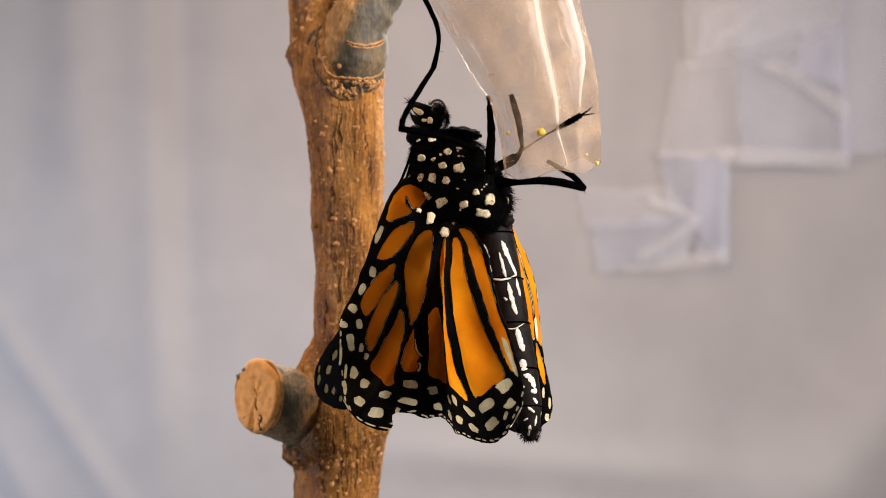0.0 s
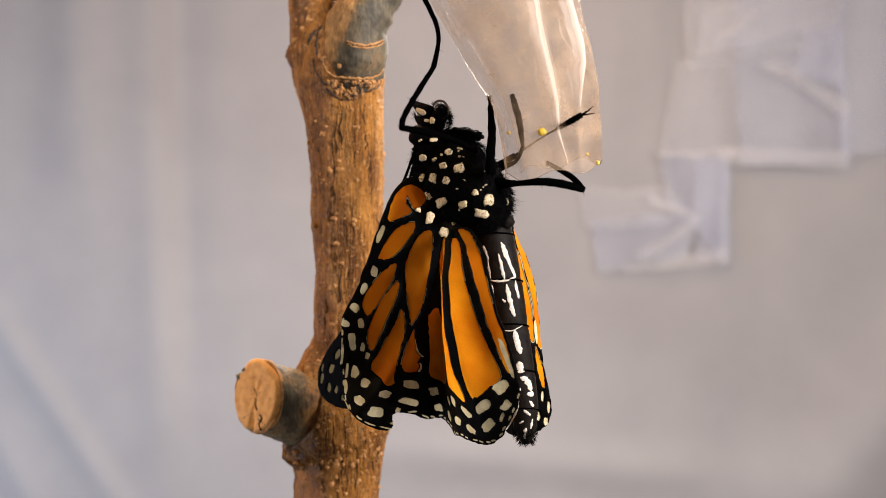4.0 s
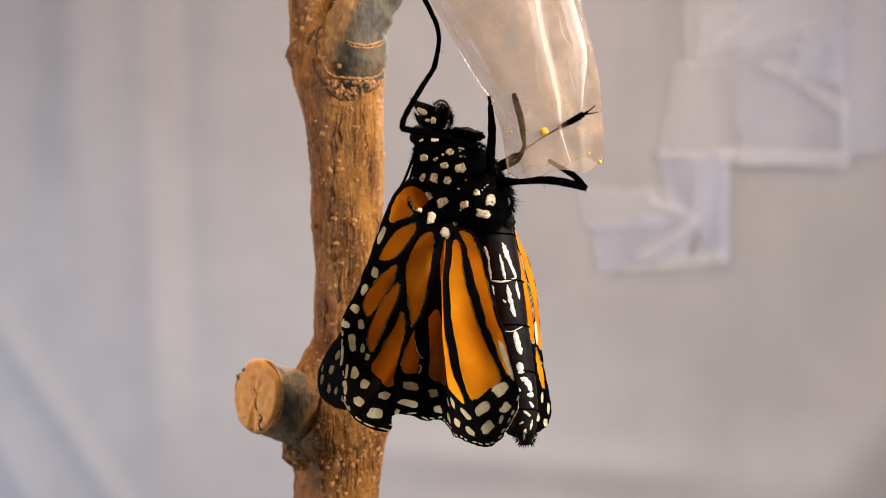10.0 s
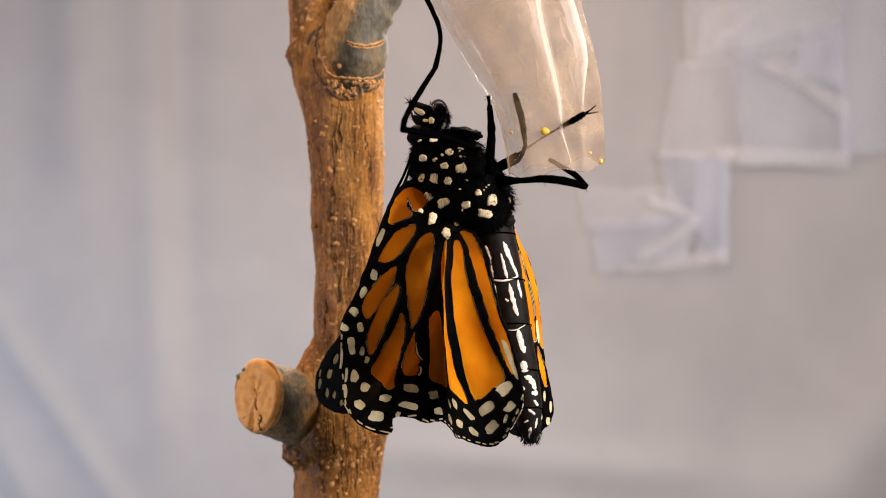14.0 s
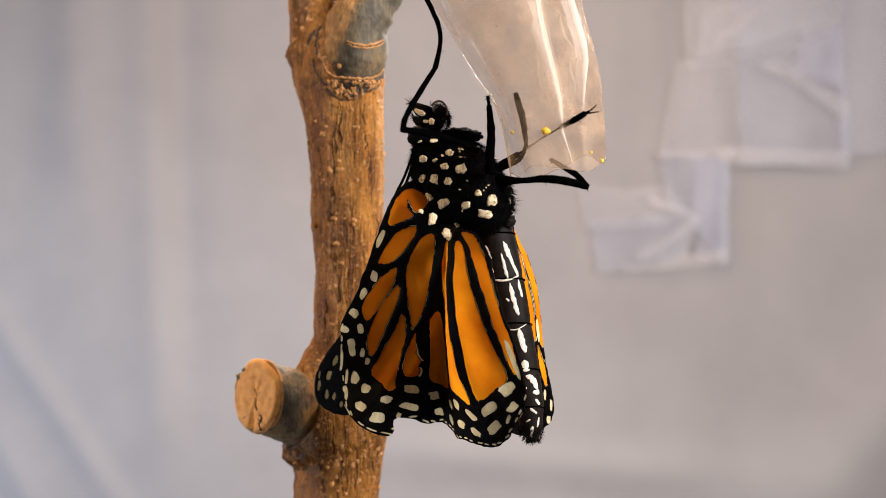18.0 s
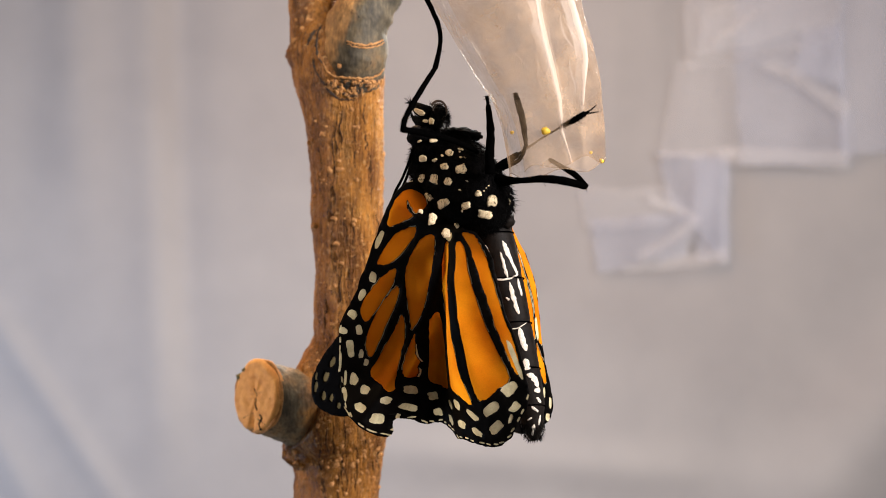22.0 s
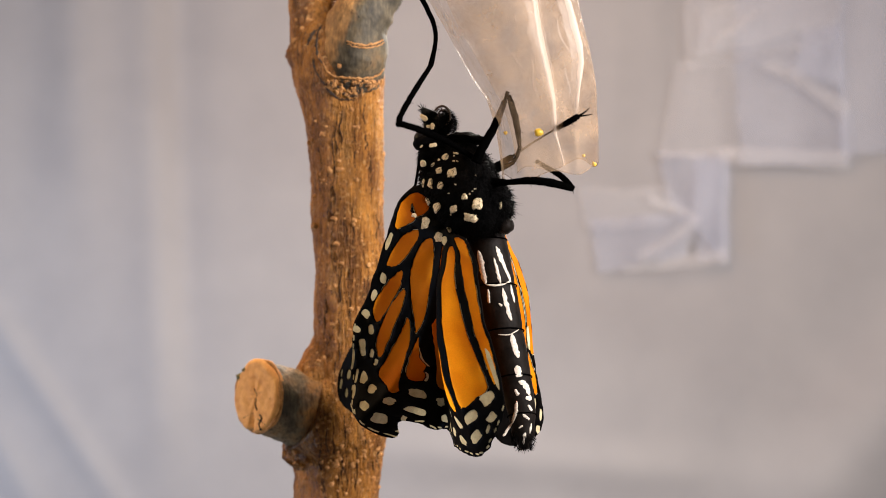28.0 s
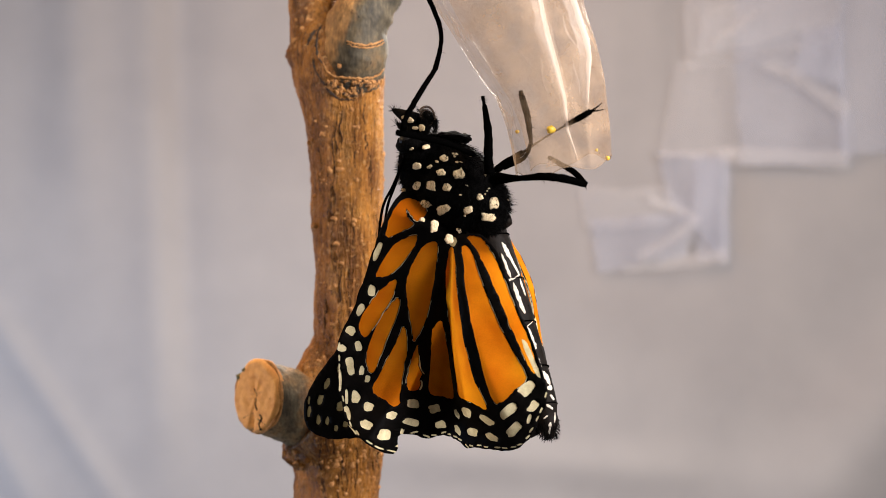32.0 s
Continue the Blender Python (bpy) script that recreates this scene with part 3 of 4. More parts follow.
def closed(pts, n=5, rag=0.0, seed=0.0):
    out = spline([(x, y, 0) for x, y in pts], n, True)
    if rag:
        out = [p + Vector((noise.noise(p * 0.21 + Vector((seed, 0, 5))), noise.noise(p * 0.21 + Vector((0, seed, 9))), 0)) * rag for p in out]
    return [(p.x, p.y) for p in out]


def toothed(ring):
    return [(x + 0.9 * noise.noise(Vector((x * 0.9, y * 0.9, 2.0))), y + 0.9 * noise.noise(Vector((x * 0.9, y * 0.9, 6.0)))) for x, y in ring]


def spot(x, y, a, b, turn=0.0, seed=0.0):
    """An uneven oval; turn in degrees, clockwise."""
    c, s = math.cos(radians(turn)), math.sin(radians(turn))
    out = []
    for k in range(20):
        w = 2 * math.pi * k / 20
        r = 1 + 0.30 * noise.noise(Vector((math.cos(w) * 1.4 + x * 0.13, math.sin(w) * 1.4 + y * 0.13, seed)))
        r += 0.12 * noise.noise(Vector((math.cos(w) * 5 + x, math.sin(w) * 5 + y, seed + 3)))
        # squarish ovals
        q = (abs(math.cos(w)) ** 3 + abs(math.sin(w)) ** 3) ** (-1 / 3) * r
        u, v = 0.94 * a * q * math.cos(w), 0.94 * b * q * math.sin(w)
        out.append((x + u * c - v * s, y + u * s + v * c))
    return out


def inside(points, ring):
    """Which of the points lie within the closed ring."""
    held = np.zeros(len(points), bool)
    x, y = points[:, 0], points[:, 1]
    for (ax, ay), (bx, by) in zip(ring, ring[1:] + ring[:1]):
        if ay != by:
            held ^= ((ay > y) != (by > y)) & (x < (bx - ax) * (y - ay) / (by - ay) + ax)
    return held


def wing(name, outline, cells, spots, depth, origin, label, step=7.0, pale=CREAM):
    """One membrane, cut along its cells and spots; each cell and spot is a sub-part."""
    from mathutils import geometry
    faces, kinds = [outline], ["membrane"]
    for c in cells:
        faces.append(toothed(closed(c, 6, 1.8, c[0][0])))
        kinds.append("cell")
    for f in list(faces[1:]):
        # broken lines of pale scales along the veins
        k = len(f)
        mx, my = sum(p[0] for p in f) / k, sum(p[1] for p in f) / k
        area = sum(f[i - 1][0] * f[i][1] - f[i][0] * f[i - 1][1] for i in range(k))
        run = []
        for i in range(k + 1):
            x, y = f[i % k]
            ax, ay = f[i - 1]
            bx, by = f[(i + 1) % k]
            ln = math.hypot(bx - ax, by - ay) or 1.0
            nx, ny = (by - ay) / ln, -(bx - ax) / ln
            if area < 0:
                nx, ny = -nx, -ny
            on = noise.noise(Vector((x / 30, y / 30, 3.3))) + 0.5 * noise.noise(Vector((x / 7, y / 7, 1.3))) + 0.15 * nx > 0.02 and i < k and y < 705
            if on:
                wd = 0.9 + 1.6 * abs(noise.noise(Vector((x / 6, y / 6, 8.0))))
                run.append((x + nx * 0.5, y + ny * 0.5, x + nx * (0.5 + wd), y + ny * (0.5 + wd)))
            elif run:
                if len(run) > 2:
                    faces.append([(a, b) for a, b, c, d in run] + [(c, d) for a, b, c, d in run[::-1]])
                    kinds.append("pale_edge")
                run = []
    for s in spots:
        faces.append(s)
        kinds.append("spot")
    verts, polys = [], []
    for f in faces:
        polys.append(list(range(len(verts), len(verts) + len(f))))
        verts += [Vector(p) for p in f]
    xs, ys = [p[0] for p in outline], [p[1] for p in outline]
    x = min(xs)
    while x < max(xs):
        y = min(ys)
        while y < max(ys):
            verts.append(Vector((x + 1.7 * math.sin(y), y + 1.7 * math.cos(x))))
            y += step
        x += step
    vs, es, fs, *rest = geometry.delaunay_2d_cdt(verts, [(p[i - 1], p[i]) for p in polys for i in range(len(p))], [], 0, 0.05)
    mids = np.array([[sum(vs[i][k] for i in f) / len(f) for k in (0, 1)] for f in fs])
    owner = np.full(len(fs), -1)
    for key, f in enumerate(faces):
        held = inside(mids, f)
        owner[held & ((owner >= 0) | (key == 0))] = key
    groups = {}
    for f, o in zip(fs, owner):
        if o >= 0:
            groups.setdefault(int(o), []).append(f)
    top = None
    for key in sorted(groups):
        used, tri = {}, []
        co = []
        for f in groups[key]:
            t = []
            for i in f:
                if i not in used:
                    used[i] = len(co)
                    px, py = vs[i]
                    co.append(at(px, py, depth(px - origin[0], py - origin[1])) - at(*origin))
                t.append(used[i])
            tri.append(t[::-1])
        me = bpy.data.meshes.new(name if key == 0 else kinds[key])
        me.from_pydata(co, [], tri)
        me.update()
        kind = kinds[key]
        if key == 0:
            top = link(name, me, BLACK, BUTTERFLY, label)
            th = top.modifiers.new("veins", "SOLIDIFY")
            th.thickness, th.offset = 1.2 * U, 0.0
        else:
            ob = link(kind, me, ORANGE if kind == "cell" else pale, top)
    return top


def fan(slopes):
    """Depth of a flat wing: a slope that varies with the direction from its base."""
    angles, rise = [a for a, k in slopes], [k for a, k in slopes]

    def depth(x, y):
        r, a = math.hypot(x, y), math.degrees(math.atan2(x, y))
        k = float(np.interp(a - 360 if a > 130 else a, angles, rise))
        return r * k + 4.0 * noise.noise(Vector((x / 70, y / 70, 7.0)))
    return depth


# the pleats of the hindwing: its depth behind its base at five distances out, by the direction in degrees
PLEAT_RADII = (0, 90, 180, 260, 330, 400)
PLEATS = (
    (-140, (23, 33, 34, 32, 29)), (-105, (-13, -17, -20, -23, -26)), (-75, (2, -10, -24, -40, -55)), (-52, (4, 2, -8, -30, -50)),
    (-36, (16, 18, 16, -10, -26)), (-26, (20, 23, 23, 16, -6)), (-17, (19, 34, 35, 24, -24)), (-11.5, (20, 40, 34, 16, -24)),
    (-9.2, (18, 40, 42, 36, 4)), (-7, (16, 51, 94, 96, 66)), (-3, (26, 65, 101, 114, 112)), (3, (25, 53, 80, 104, 127)),
    (8.5, (12, 28, 50, 77, 102)), (13, (-6, 0, 25, 56, 74)), (20, (-20, -23, -3, 29, 46)), (28, (-30, -30, -12, 10, 39)),
    (38, (-29, -20, 5, 16, 39)), (55, (-25, -12, 10, 26, 41)), (80, (-8, 1, 13, 28, 42)),
)


def pleated():
    """The smooth sheet through the pleats."""
    fine, out = np.linspace(-140, 80, 441), np.linspace(0, 440, 45)
    rings = np.array([np.interp(fine, [a for a, row in PLEATS], [(0, *row)[k] for a, row in PLEATS]) for k in range(6)])
    sheet = np.array([np.interp(out, PLEAT_RADII, rings[:, i]) for i in range(len(fine))])

    def soften(rows, width):
        k = np.exp(-np.linspace(-2, 2, 2 * width + 1) ** 2)
        return np.array([np.convolve(np.pad(row, width, mode="edge"), k / k.sum(), "valid") for row in rows])
    sheet = soften(soften(sheet.T, 3).T, 3)

    def depth(x, y):
        r, a = math.hypot(x, y), math.degrees(math.atan2(x, y))
        if a > 130:
            a -= 360
        u, v = min(439.99, max(0.0, (a + 140) * 2)), min(43.99, r / 10)
        i, j = int(u), int(v)
        u, v = u - i, v - j
        d = (sheet[i, j] * (1 - v) + sheet[i, j + 1] * v) * (1 - u) + (sheet[i + 1, j] * (1 - v) + sheet[i + 1, j + 1] * v) * u
        return float(d) * min(1.0, r / 20) + 1.4 * noise.noise(Vector((x / 26, y / 26, 1.0))) + 2.5 * noise.noise(Vector((x / 70, y / 70, 7.0)))
    return depth


B0 = (810.0, 421.0)
hind_depth = pleated()


def fore_depth(x, y):
    """The forewing lies close behind the hindwing."""
    r = math.hypot(x, y)
    return max(hind_depth(x, y) + 14, 20 + 0.07 * r)


def near_hindwing():
    outline = closed([(806, 402), (760, 372), (726, 352), (697, 358), (682, 400), (668, 450), (656, 520), (642, 585), (626, 640), (632, 680), (640, 720), (652, 755), (684, 795), (728, 818),
                      (756, 828), (760, 790), (790, 790), (820, 776), (850, 776), (880, 784), (910, 776), (950, 770), (982, 760), (1004, 736), (1018, 700), (1027, 656), (1010, 610), (985, 560),
                      (955, 510), (930, 470), (905, 432), (870, 405), (835, 402)], 5, 2.6, 1.0)
    cells = [
        [(700, 372), (728, 366), (750, 380), (747, 396), (738, 400), (726, 391), (715, 384), (722, 396), (735, 408), (720, 420), (706, 430), (690, 440), (684, 430)],
        [(742, 428), (728, 432), (700, 455), (678, 505), (680, 516), (700, 508), (722, 482), (740, 446)],
        [(782, 432), (760, 440), (744, 470), (733, 510), (735, 535), (748, 580), (756, 612), (762, 612), (776, 570), (782, 520), (784, 460)],
        [(714, 514), (700, 524), (680, 552), (658, 600), (660, 622), (674, 628), (696, 580), (712, 540)],
        [(722, 547), (710, 558), (690, 600), (680, 650), (684, 680), (697, 690), (708, 640), (724, 570)],
        [(738, 596), (728, 628), (712, 680), (702, 722), (730, 734), (753, 738), (752, 690), (748, 630)],
        [(766, 622), (761, 650), (761, 700), (770, 706), (773, 680), (771, 640)],
        [(797, 572), (786, 596), (783, 640), (782, 704), (810, 708), (840, 700), (826, 650), (806, 590)],
        [(806, 438), (804, 470), (806, 530), (822, 590), (846, 660), (856, 694), (890, 698), (925, 700), (898, 650), (873, 590), (842, 500), (819, 440)],
        [(832, 430), (850, 470), (878, 540), (910, 620), (936, 682), (956, 680), (972, 656), (986, 630), (958, 590), (917, 530), (878, 470), (849, 432)],
        [(838, 412), (862, 432), (896, 468), (932, 520), (962, 568), (990, 612), (1000, 616), (985, 570), (950, 512), (915, 460), (880, 420), (858, 406)],
    ]
    spots = [
        spot(673, 470, 6, 20, 14), spot(664, 418, 2.5, 18, 8), spot(672, 543, 7, 11, 5), spot(656, 582, 6, 13, 20), spot(643, 624, 9, 9, 20), spot(635, 659, 8, 7), spot(662, 649, 7, 10, -25),
        spot(655, 688, 8, 17, -18), spot(676, 692, 5, 9, 0), spot(689, 704, 5, 7), spot(676, 741, 8, 12, -22), spot(641, 718, 4, 22, -12), spot(704, 753, 10, 8, 10), spot(713, 784, 13, 8, 10),
        spot(748, 758, 6, 8, 20), spot(745, 795, 7, 11), spot(767, 732, 5, 9), spot(768, 766, 8, 7, 10), spot(797, 733, 12, 8, -25), spot(812, 759, 12, 7, -20), spot(850, 730, 6, 10, -50),
        spot(854, 758, 7, 11, -50), spot(876, 720, 14, 9, 8), spot(892, 752, 14, 8, -10), spot(924, 722, 17, 7, 12), spot(936, 750, 14, 7, 8), spot(966, 695, 9, 20, 38), spot(978, 725, 8, 19, 38),
        spot(991, 648, 11, 16, 32), spot(1006, 677, 7, 13, 32), spot(660, 745, 3, 16, -18), spot(672, 772, 4, 14, -35), spot(692, 800, 14, 2.5, 28), spot(811, 424, 9, 8),
        spot(1002, 700, 3, 10, 10), spot(989, 594, 5, 34, -32),
    ]
    for i in range(len(outline)):
        x, y = outline[i]
        ax, ay = outline[i - 3]
        if y > 640 and i % 5 in (0, 2):
            spots.append(spot(x * 0.988 + 0.012 * B0[0], y * 0.988 + 0.012 * B0[1], 6.0, 1.7, math.degrees(math.atan2(y - ay, x - ax)), i))
    return wing("hindwing", outline, cells, spots, hind_depth, B0, "orange underside with black veins and cream margin spots")


def near_forewing():
    # right side reaches unseen behind the hindwing's valley, to block the back light
    outline = closed([(800, 400), (740, 352), (706, 346), (684, 375), (668, 430), (655, 510), (640, 590), (610, 665), (580, 720), (563, 765), (561, 800), (578, 828), (612, 836), (655, 826),
                      (700, 806), (760, 752), (820, 728), (872, 715), (862, 650), (838, 560), (814, 480)], 5, 2.2, 3.0)
    spots = [spot(591, 768, 6, 10, 10), spot(568, 775, 2.5, 8), spot(594, 806, 5, 9), spot(612, 803, 4, 8), spot(634, 770, 8, 9), spot(572, 795, 4, 11), spot(600, 735, 5, 12, 15),
             spot(650, 800, 6, 6), spot(640, 720, 5, 11), spot(632, 812, 4, 6), spot(620, 700, 4, 9, 12)]
    return wing("forewing", outline, [], spots, fore_depth, B0, "black forewing tip with dull cream spots", pale=DULL_CREAM)


def far_hindwing():
    outline = closed([(880, 388), (902, 384), (916, 420), (938, 470), (952, 530), (957, 600), (964, 660), (974, 705), (974, 745), (955, 765), (915, 776), (880, 740), (872, 600), (872, 480)], 5, 2.0, 6.0)
    cells = [[(900, 410), (912, 432), (926, 478), (938, 530), (946, 600), (938, 602), (920, 560), (906, 510), (898, 450)],
             [(910, 408), (930, 446), (946, 500), (954, 552), (958, 616), (951, 606), (944, 540), (930, 480)],
             [(948, 616), (956, 640), (964, 668), (962, 690), (952, 660)]]
    spots = [spot(949, 590, 2.5, 22, -5), spot(960, 705, 2.5, 10), spot(971, 725, 2.5, 11), spot(952, 740, 4, 9), spot(966, 750, 4, 7)]
    return wing("hindwing", outline, cells, spots, fan([(-60, 0.5), (0, 0.42), (60, 0.36), (90, 0.5), (130, 0.5)]), HUB, "far hindwing, orange edge seen behind the abdomen")


def far_forewing():
    outline = closed([(800, 412), (770, 385), (735, 392), (715, 450), (700, 530), (690, 610), (660, 690), (640, 740), (655, 770), (700, 775), (745, 720), (775, 600), (795, 470)], 5, 2.0, 8.0)
    return wing("forewing", outline, [], [spot(670, 740, 5, 8), spot(680, 690, 4, 7)], fan([(-150, 0.30), (-60, 0.32), (60, 0.36)]), B0, "far forewing, dark and folded away")


HIND, FORE, FAR_HIND, FAR_FORE = near_hindwing(), near_forewing(), far_hindwing(), far_forewing()


# body
THORAX = (814.0, 320.0, 42.0)
LEAN = 0.30
TIP = 0.42               # how far the upper end of the thorax tips away
ALONG, ACROSS, TALL = 95.0, 56.0, 96.0      # half sizes: back to belly, side to side, head to tail


def thorax_depth(x, y):
    """Front of the flattened ball, whose flank faces half sideways."""
    h = math.sqrt(0.5)
    u, z = x - THORAX[0] - LEAN * (y - THORAX[1]), (y - THORAX[1]) / TALL
    a = h * h * (1 / ALONG ** 2 + 1 / ACROSS ** 2)
    b = 2 * h * h * u * (1 / ACROSS ** 2 - 1 / ALONG ** 2)
    c = h * h * u * u * (1 / ALONG ** 2 + 1 / ACROSS ** 2) + z * z - 1
    q = max(0.0, b * b - 4 * a * c)
    return THORAX[2] + (-b - math.sqrt(q)) / (2 * a) + TIP * (THORAX[1] - y)


def hairs(bm, spots_, length, count, rnd, droop=0.3, thick=0.9):
    """Short tapering hairs that stand on (point, normal) pairs."""
    for _ in range(count):
        p, nrm = spots_(rnd)
        way = (nrm + Vector((rnd.uniform(-0.5, 0.5), rnd.uniform(-0.5, 0.5), rnd.uniform(-0.5, 0.5) - droop))).normalized()
        s = way.orthogonal().normalized() * thick * U
        t = way.cross(s).normalized() * thick * U
        tip = p + way * length * rnd.uniform(0.5, 1.3)
        a, b, c, e = bm.verts.new(p + s), bm.verts.new(p - s * 0.5 + t), bm.verts.new(p - s * 0.5 - t), bm.verts.new(tip)
        bm.faces.new((a, b, e)), bm.faces.new((b, c, e)), bm.faces.new((c, a, e))


def body():
    rnd = random.Random(11)
    bm = bmesh.new()
    blob(bm, on_body(*THORAX), (ALONG * U, ACROSS * U, TALL * U), Matrix.Rotation(radians(-45), 3, "Z"), 0.05, 1, 40, 28)
    for v in bm.verts:
        v.co.x -= LEAN * (v.co.z - on_body(*THORAX).z)
        v.co.y += TIP * (v.co.z - on_body(*THORAX).z)
    thorax = part("thorax", bm, FUR_BLACK, BUTTERFLY, "furry black thorax with cream dots")
    for nm, c, r in (("rear_thorax", (874, 356, 30), (34, 50, 46)), ("collar", (770, 268, 70), (35, 44, 42)), ("wing_socket", (785, 392, 36), (34, 28, 16))):
        bm = bmesh.new()
        blob(bm, on_body(*c), [q * U for q in r], None, 0.15, c[0], 24, 16)
        part(nm, bm, FUR_BLACK, thorax)

    def skin(r):
        q = Vector((r.gauss(0, 1), r.gauss(0, 1), r.gauss(0, 1))).normalized()
        m = Matrix.Rotation(radians(-45), 3, "Z")
        p = m @ Vector((q.x * ALONG * U, q.y * ACROSS * U, q.z * TALL * U))
        p.x -= LEAN * p.z
        p.y += TIP * p.z
        return on_body(*THORAX) + p, (m @ Vector((q.x / ALONG, q.y / ACROSS, q.z / TALL))).normalized()
    bm = bmesh.new()
    hairs(bm, skin, 11 * U, 5200, rnd, 0.8, 0.8)
    hairs(bm, skin, 17 * U, 260, rnd, 0.5, 0.6)

    def side(r):
        q = Vector((r.gauss(0.4, 0.7), r.gauss(0, 1), r.gauss(-0.1, 0.8))).normalized()
        return on_body(874, 356, 30) + Vector((q.x * 34 * U, q.y * 50 * U, q.z * 46 * U)), q
    hairs(bm, side, 13 * U, 1100, rnd, 0.8, 0.8)
    hairs(bm, side, 20 * U, 120, rnd, 0.4, 0.6)

    def neck(r):
        q = Vector((r.gauss(-0.3, 0.8), r.gauss(-0.4, 0.8), r.gauss(0, 0.8))).normalized()
        return on_body(770, 268, 70) + Vector((q.x * 35 * U, q.y * 44 * U, q.z * 42 * U)), q
    hairs(bm, neck, 10 * U, 700, rnd, 0.8, 0.8)
    part("fur", bm, FUR_BLACK, thorax)
    for i, (x, y, a, b, t) in enumerate(((796, 269, 7, 6, -30), (786, 293, 8, 6, -20), (814, 298, 11, 9, -10), (748, 314, 5, 8, 20), (768, 315, 7, 8, 10), (791, 320, 7, 7, 30),
                                         (758, 347, 9, 6, 30), (782, 358, 11, 8, -25), (820, 363, 9, 7, -15), (842, 341, 6, 6, -20), (867, 354, 10, 12, 20), (853, 379, 14, 8, 15), (763, 386, 7, 10, 15),
                                         (771, 282, 5, 3, -30), (815, 277, 3, 2, 0), (816, 263, 6, 2, 10), (733, 323, 4, 5, 0), (899, 357, 3, 7, 0), (787, 411, 7, 8, 0))):
        tuft(thorax, x, y, a, b, t, thorax_depth, i)

    for x, y, a, b, t in ((763, 386, 8, 11, 15), (787, 411, 8, 9, 0), (742, 372, 5, 4, 20), (806, 398, 4, 6, -30)):
        tuft(thorax, x, y, a, b, t, lambda px, py: -7.0, 300 + x)

    def collar_depth(x, y):
        return 63 - 44 * math.sqrt(max(0.05, 1 - ((x - 770) / 37) ** 2 - ((y - 268) / 44) ** 2))
    for x, y, a, b, t in ((750, 279, 7, 6, -20), (769, 247, 8, 4, -8), (745, 248, 4, 3, -20)):
        tuft(thorax, x, y, a, b, t, collar_depth, 400 + x)
    fleck = random.Random(77)
    for i in range(20):
        x, y = fleck.uniform(738, 890), fleck.uniform(262, 392)
        z = (y - THORAX[1]) / TALL
        if abs((x - THORAX[0] - LEAN * (y - THORAX[1])) / 70) ** 2 + z * z < 0.85:
            tuft(thorax, x, y, fleck.uniform(1.4, 3.2), fleck.uniform(1.0, 2.2), fleck.uniform(-40, 40), thorax_depth, 200 + i)

    # head: a small ball with palps, eyes and long feelers
    bm = bmesh.new()
    blob(bm, on_body(775, 211, 66), (18 * U, 26 * U, 24 * U), Matrix.Rotation(radians(24), 3, "Y"), 0.34, 3, 24, 16)
    blob(bm, on_body(752, 242, 62), (28 * U, 32 * U, 20 * U), None, 0.15, 8, 20, 14)
    head = part("head", bm, FUR_BLACK, BUTTERFLY, "small furry black head")
    bm = bmesh.new()

    def crown(r):
        q = Vector((r.gauss(0.7, 0.6), r.gauss(-0.2, 0.7), r.gauss(0.3, 0.6))).normalized()
        return on_body(775, 211, 66) + Vector((q.x * 24 * U, q.y * 32 * U, q.z * 28 * U)), q
    hairs(bm, crown, 9 * U, 800, rnd, 0.5, 0.5)
    hairs(bm, crown, 13 * U, 120, rnd, 0.9, 0.8)
    part("fur", bm, FUR_BLACK, head)
    bm = bmesh.new()
    blob(bm, on_body(742, 234, 50), (14 * U, 15 * U, 14 * U), None, 0.03, 1, 20, 14)
    part("eye", bm, EYE_BLACK, head, "glossy dark eye")
    for x0, y0, x1, y1 in ((762, 200, 733, 180), (764, 220, 738, 206)):
        bm = bmesh.new()
        tube(bm, [(*on_body(x0, y0, 52), 14 * U), (*on_body((x0 + x1) / 2, (y0 + y1) / 2 + 2, 72), 11 * U), (*on_body(x1 + 4, y1 + 3, 94), 6 * U), (*on_body(x1, y1, 100), 1.5 * U)], 12, 0.2, x0)
        for _ in range(60):
            u = rnd.random()
            base = on_body(x0 + (x1 - x0) * u, y0 + (y1 - y0) * u, 52 + 44 * u)
            q = Vector((rnd.uniform(-1, 0.2), rnd.uniform(-0.7, 0.4), rnd.uniform(-0.2, 1))).normalized()
            tip = base + q * rnd.uniform(10, 19) * U
            a, b, c = [bm.verts.new(base + Vector(v) * 0.9 * U) for v in ((1, 0, 0), (-0.5, 0, 0.9), (-0.5, 0.6, -0.9))]
            e = bm.verts.new(tip)
            bm.faces.new((a, b, e)), bm.faces.new((b, c, e)), bm.faces.new((c, a, e))
        part("palp", bm, FUR_BLACK, head)

    # the coiled tongue on top of the head
    bm = bmesh.new()
    coil = []
    for i in range(90):
        w = -0.4 + i / 89 * 10.5
        rr = 19 - 1.05 * w
        coil.append((*on_body(782 + rr * 0.8 * math.cos(w - 2.2), 196 + rr * math.sin(w - 2.2), 44 + 1.6 * w), (2.3 - 0.1 * w) * U))
    tube(bm, coil, 8)
    part("tongue", bm, TONGUE, head, "dark brown coiled tongue")

    def head_depth(x, y):
        return 36 - 0.9 * (x - 762)
    for i, (x, y, a, b, t) in enumerate(((748, 197, 11, 5, 28), (767, 213, 5, 6, 10), (757, 213, 5, 3, 10))):
        tuft(head, x, y, a, b, t, head_depth, 40 + i)
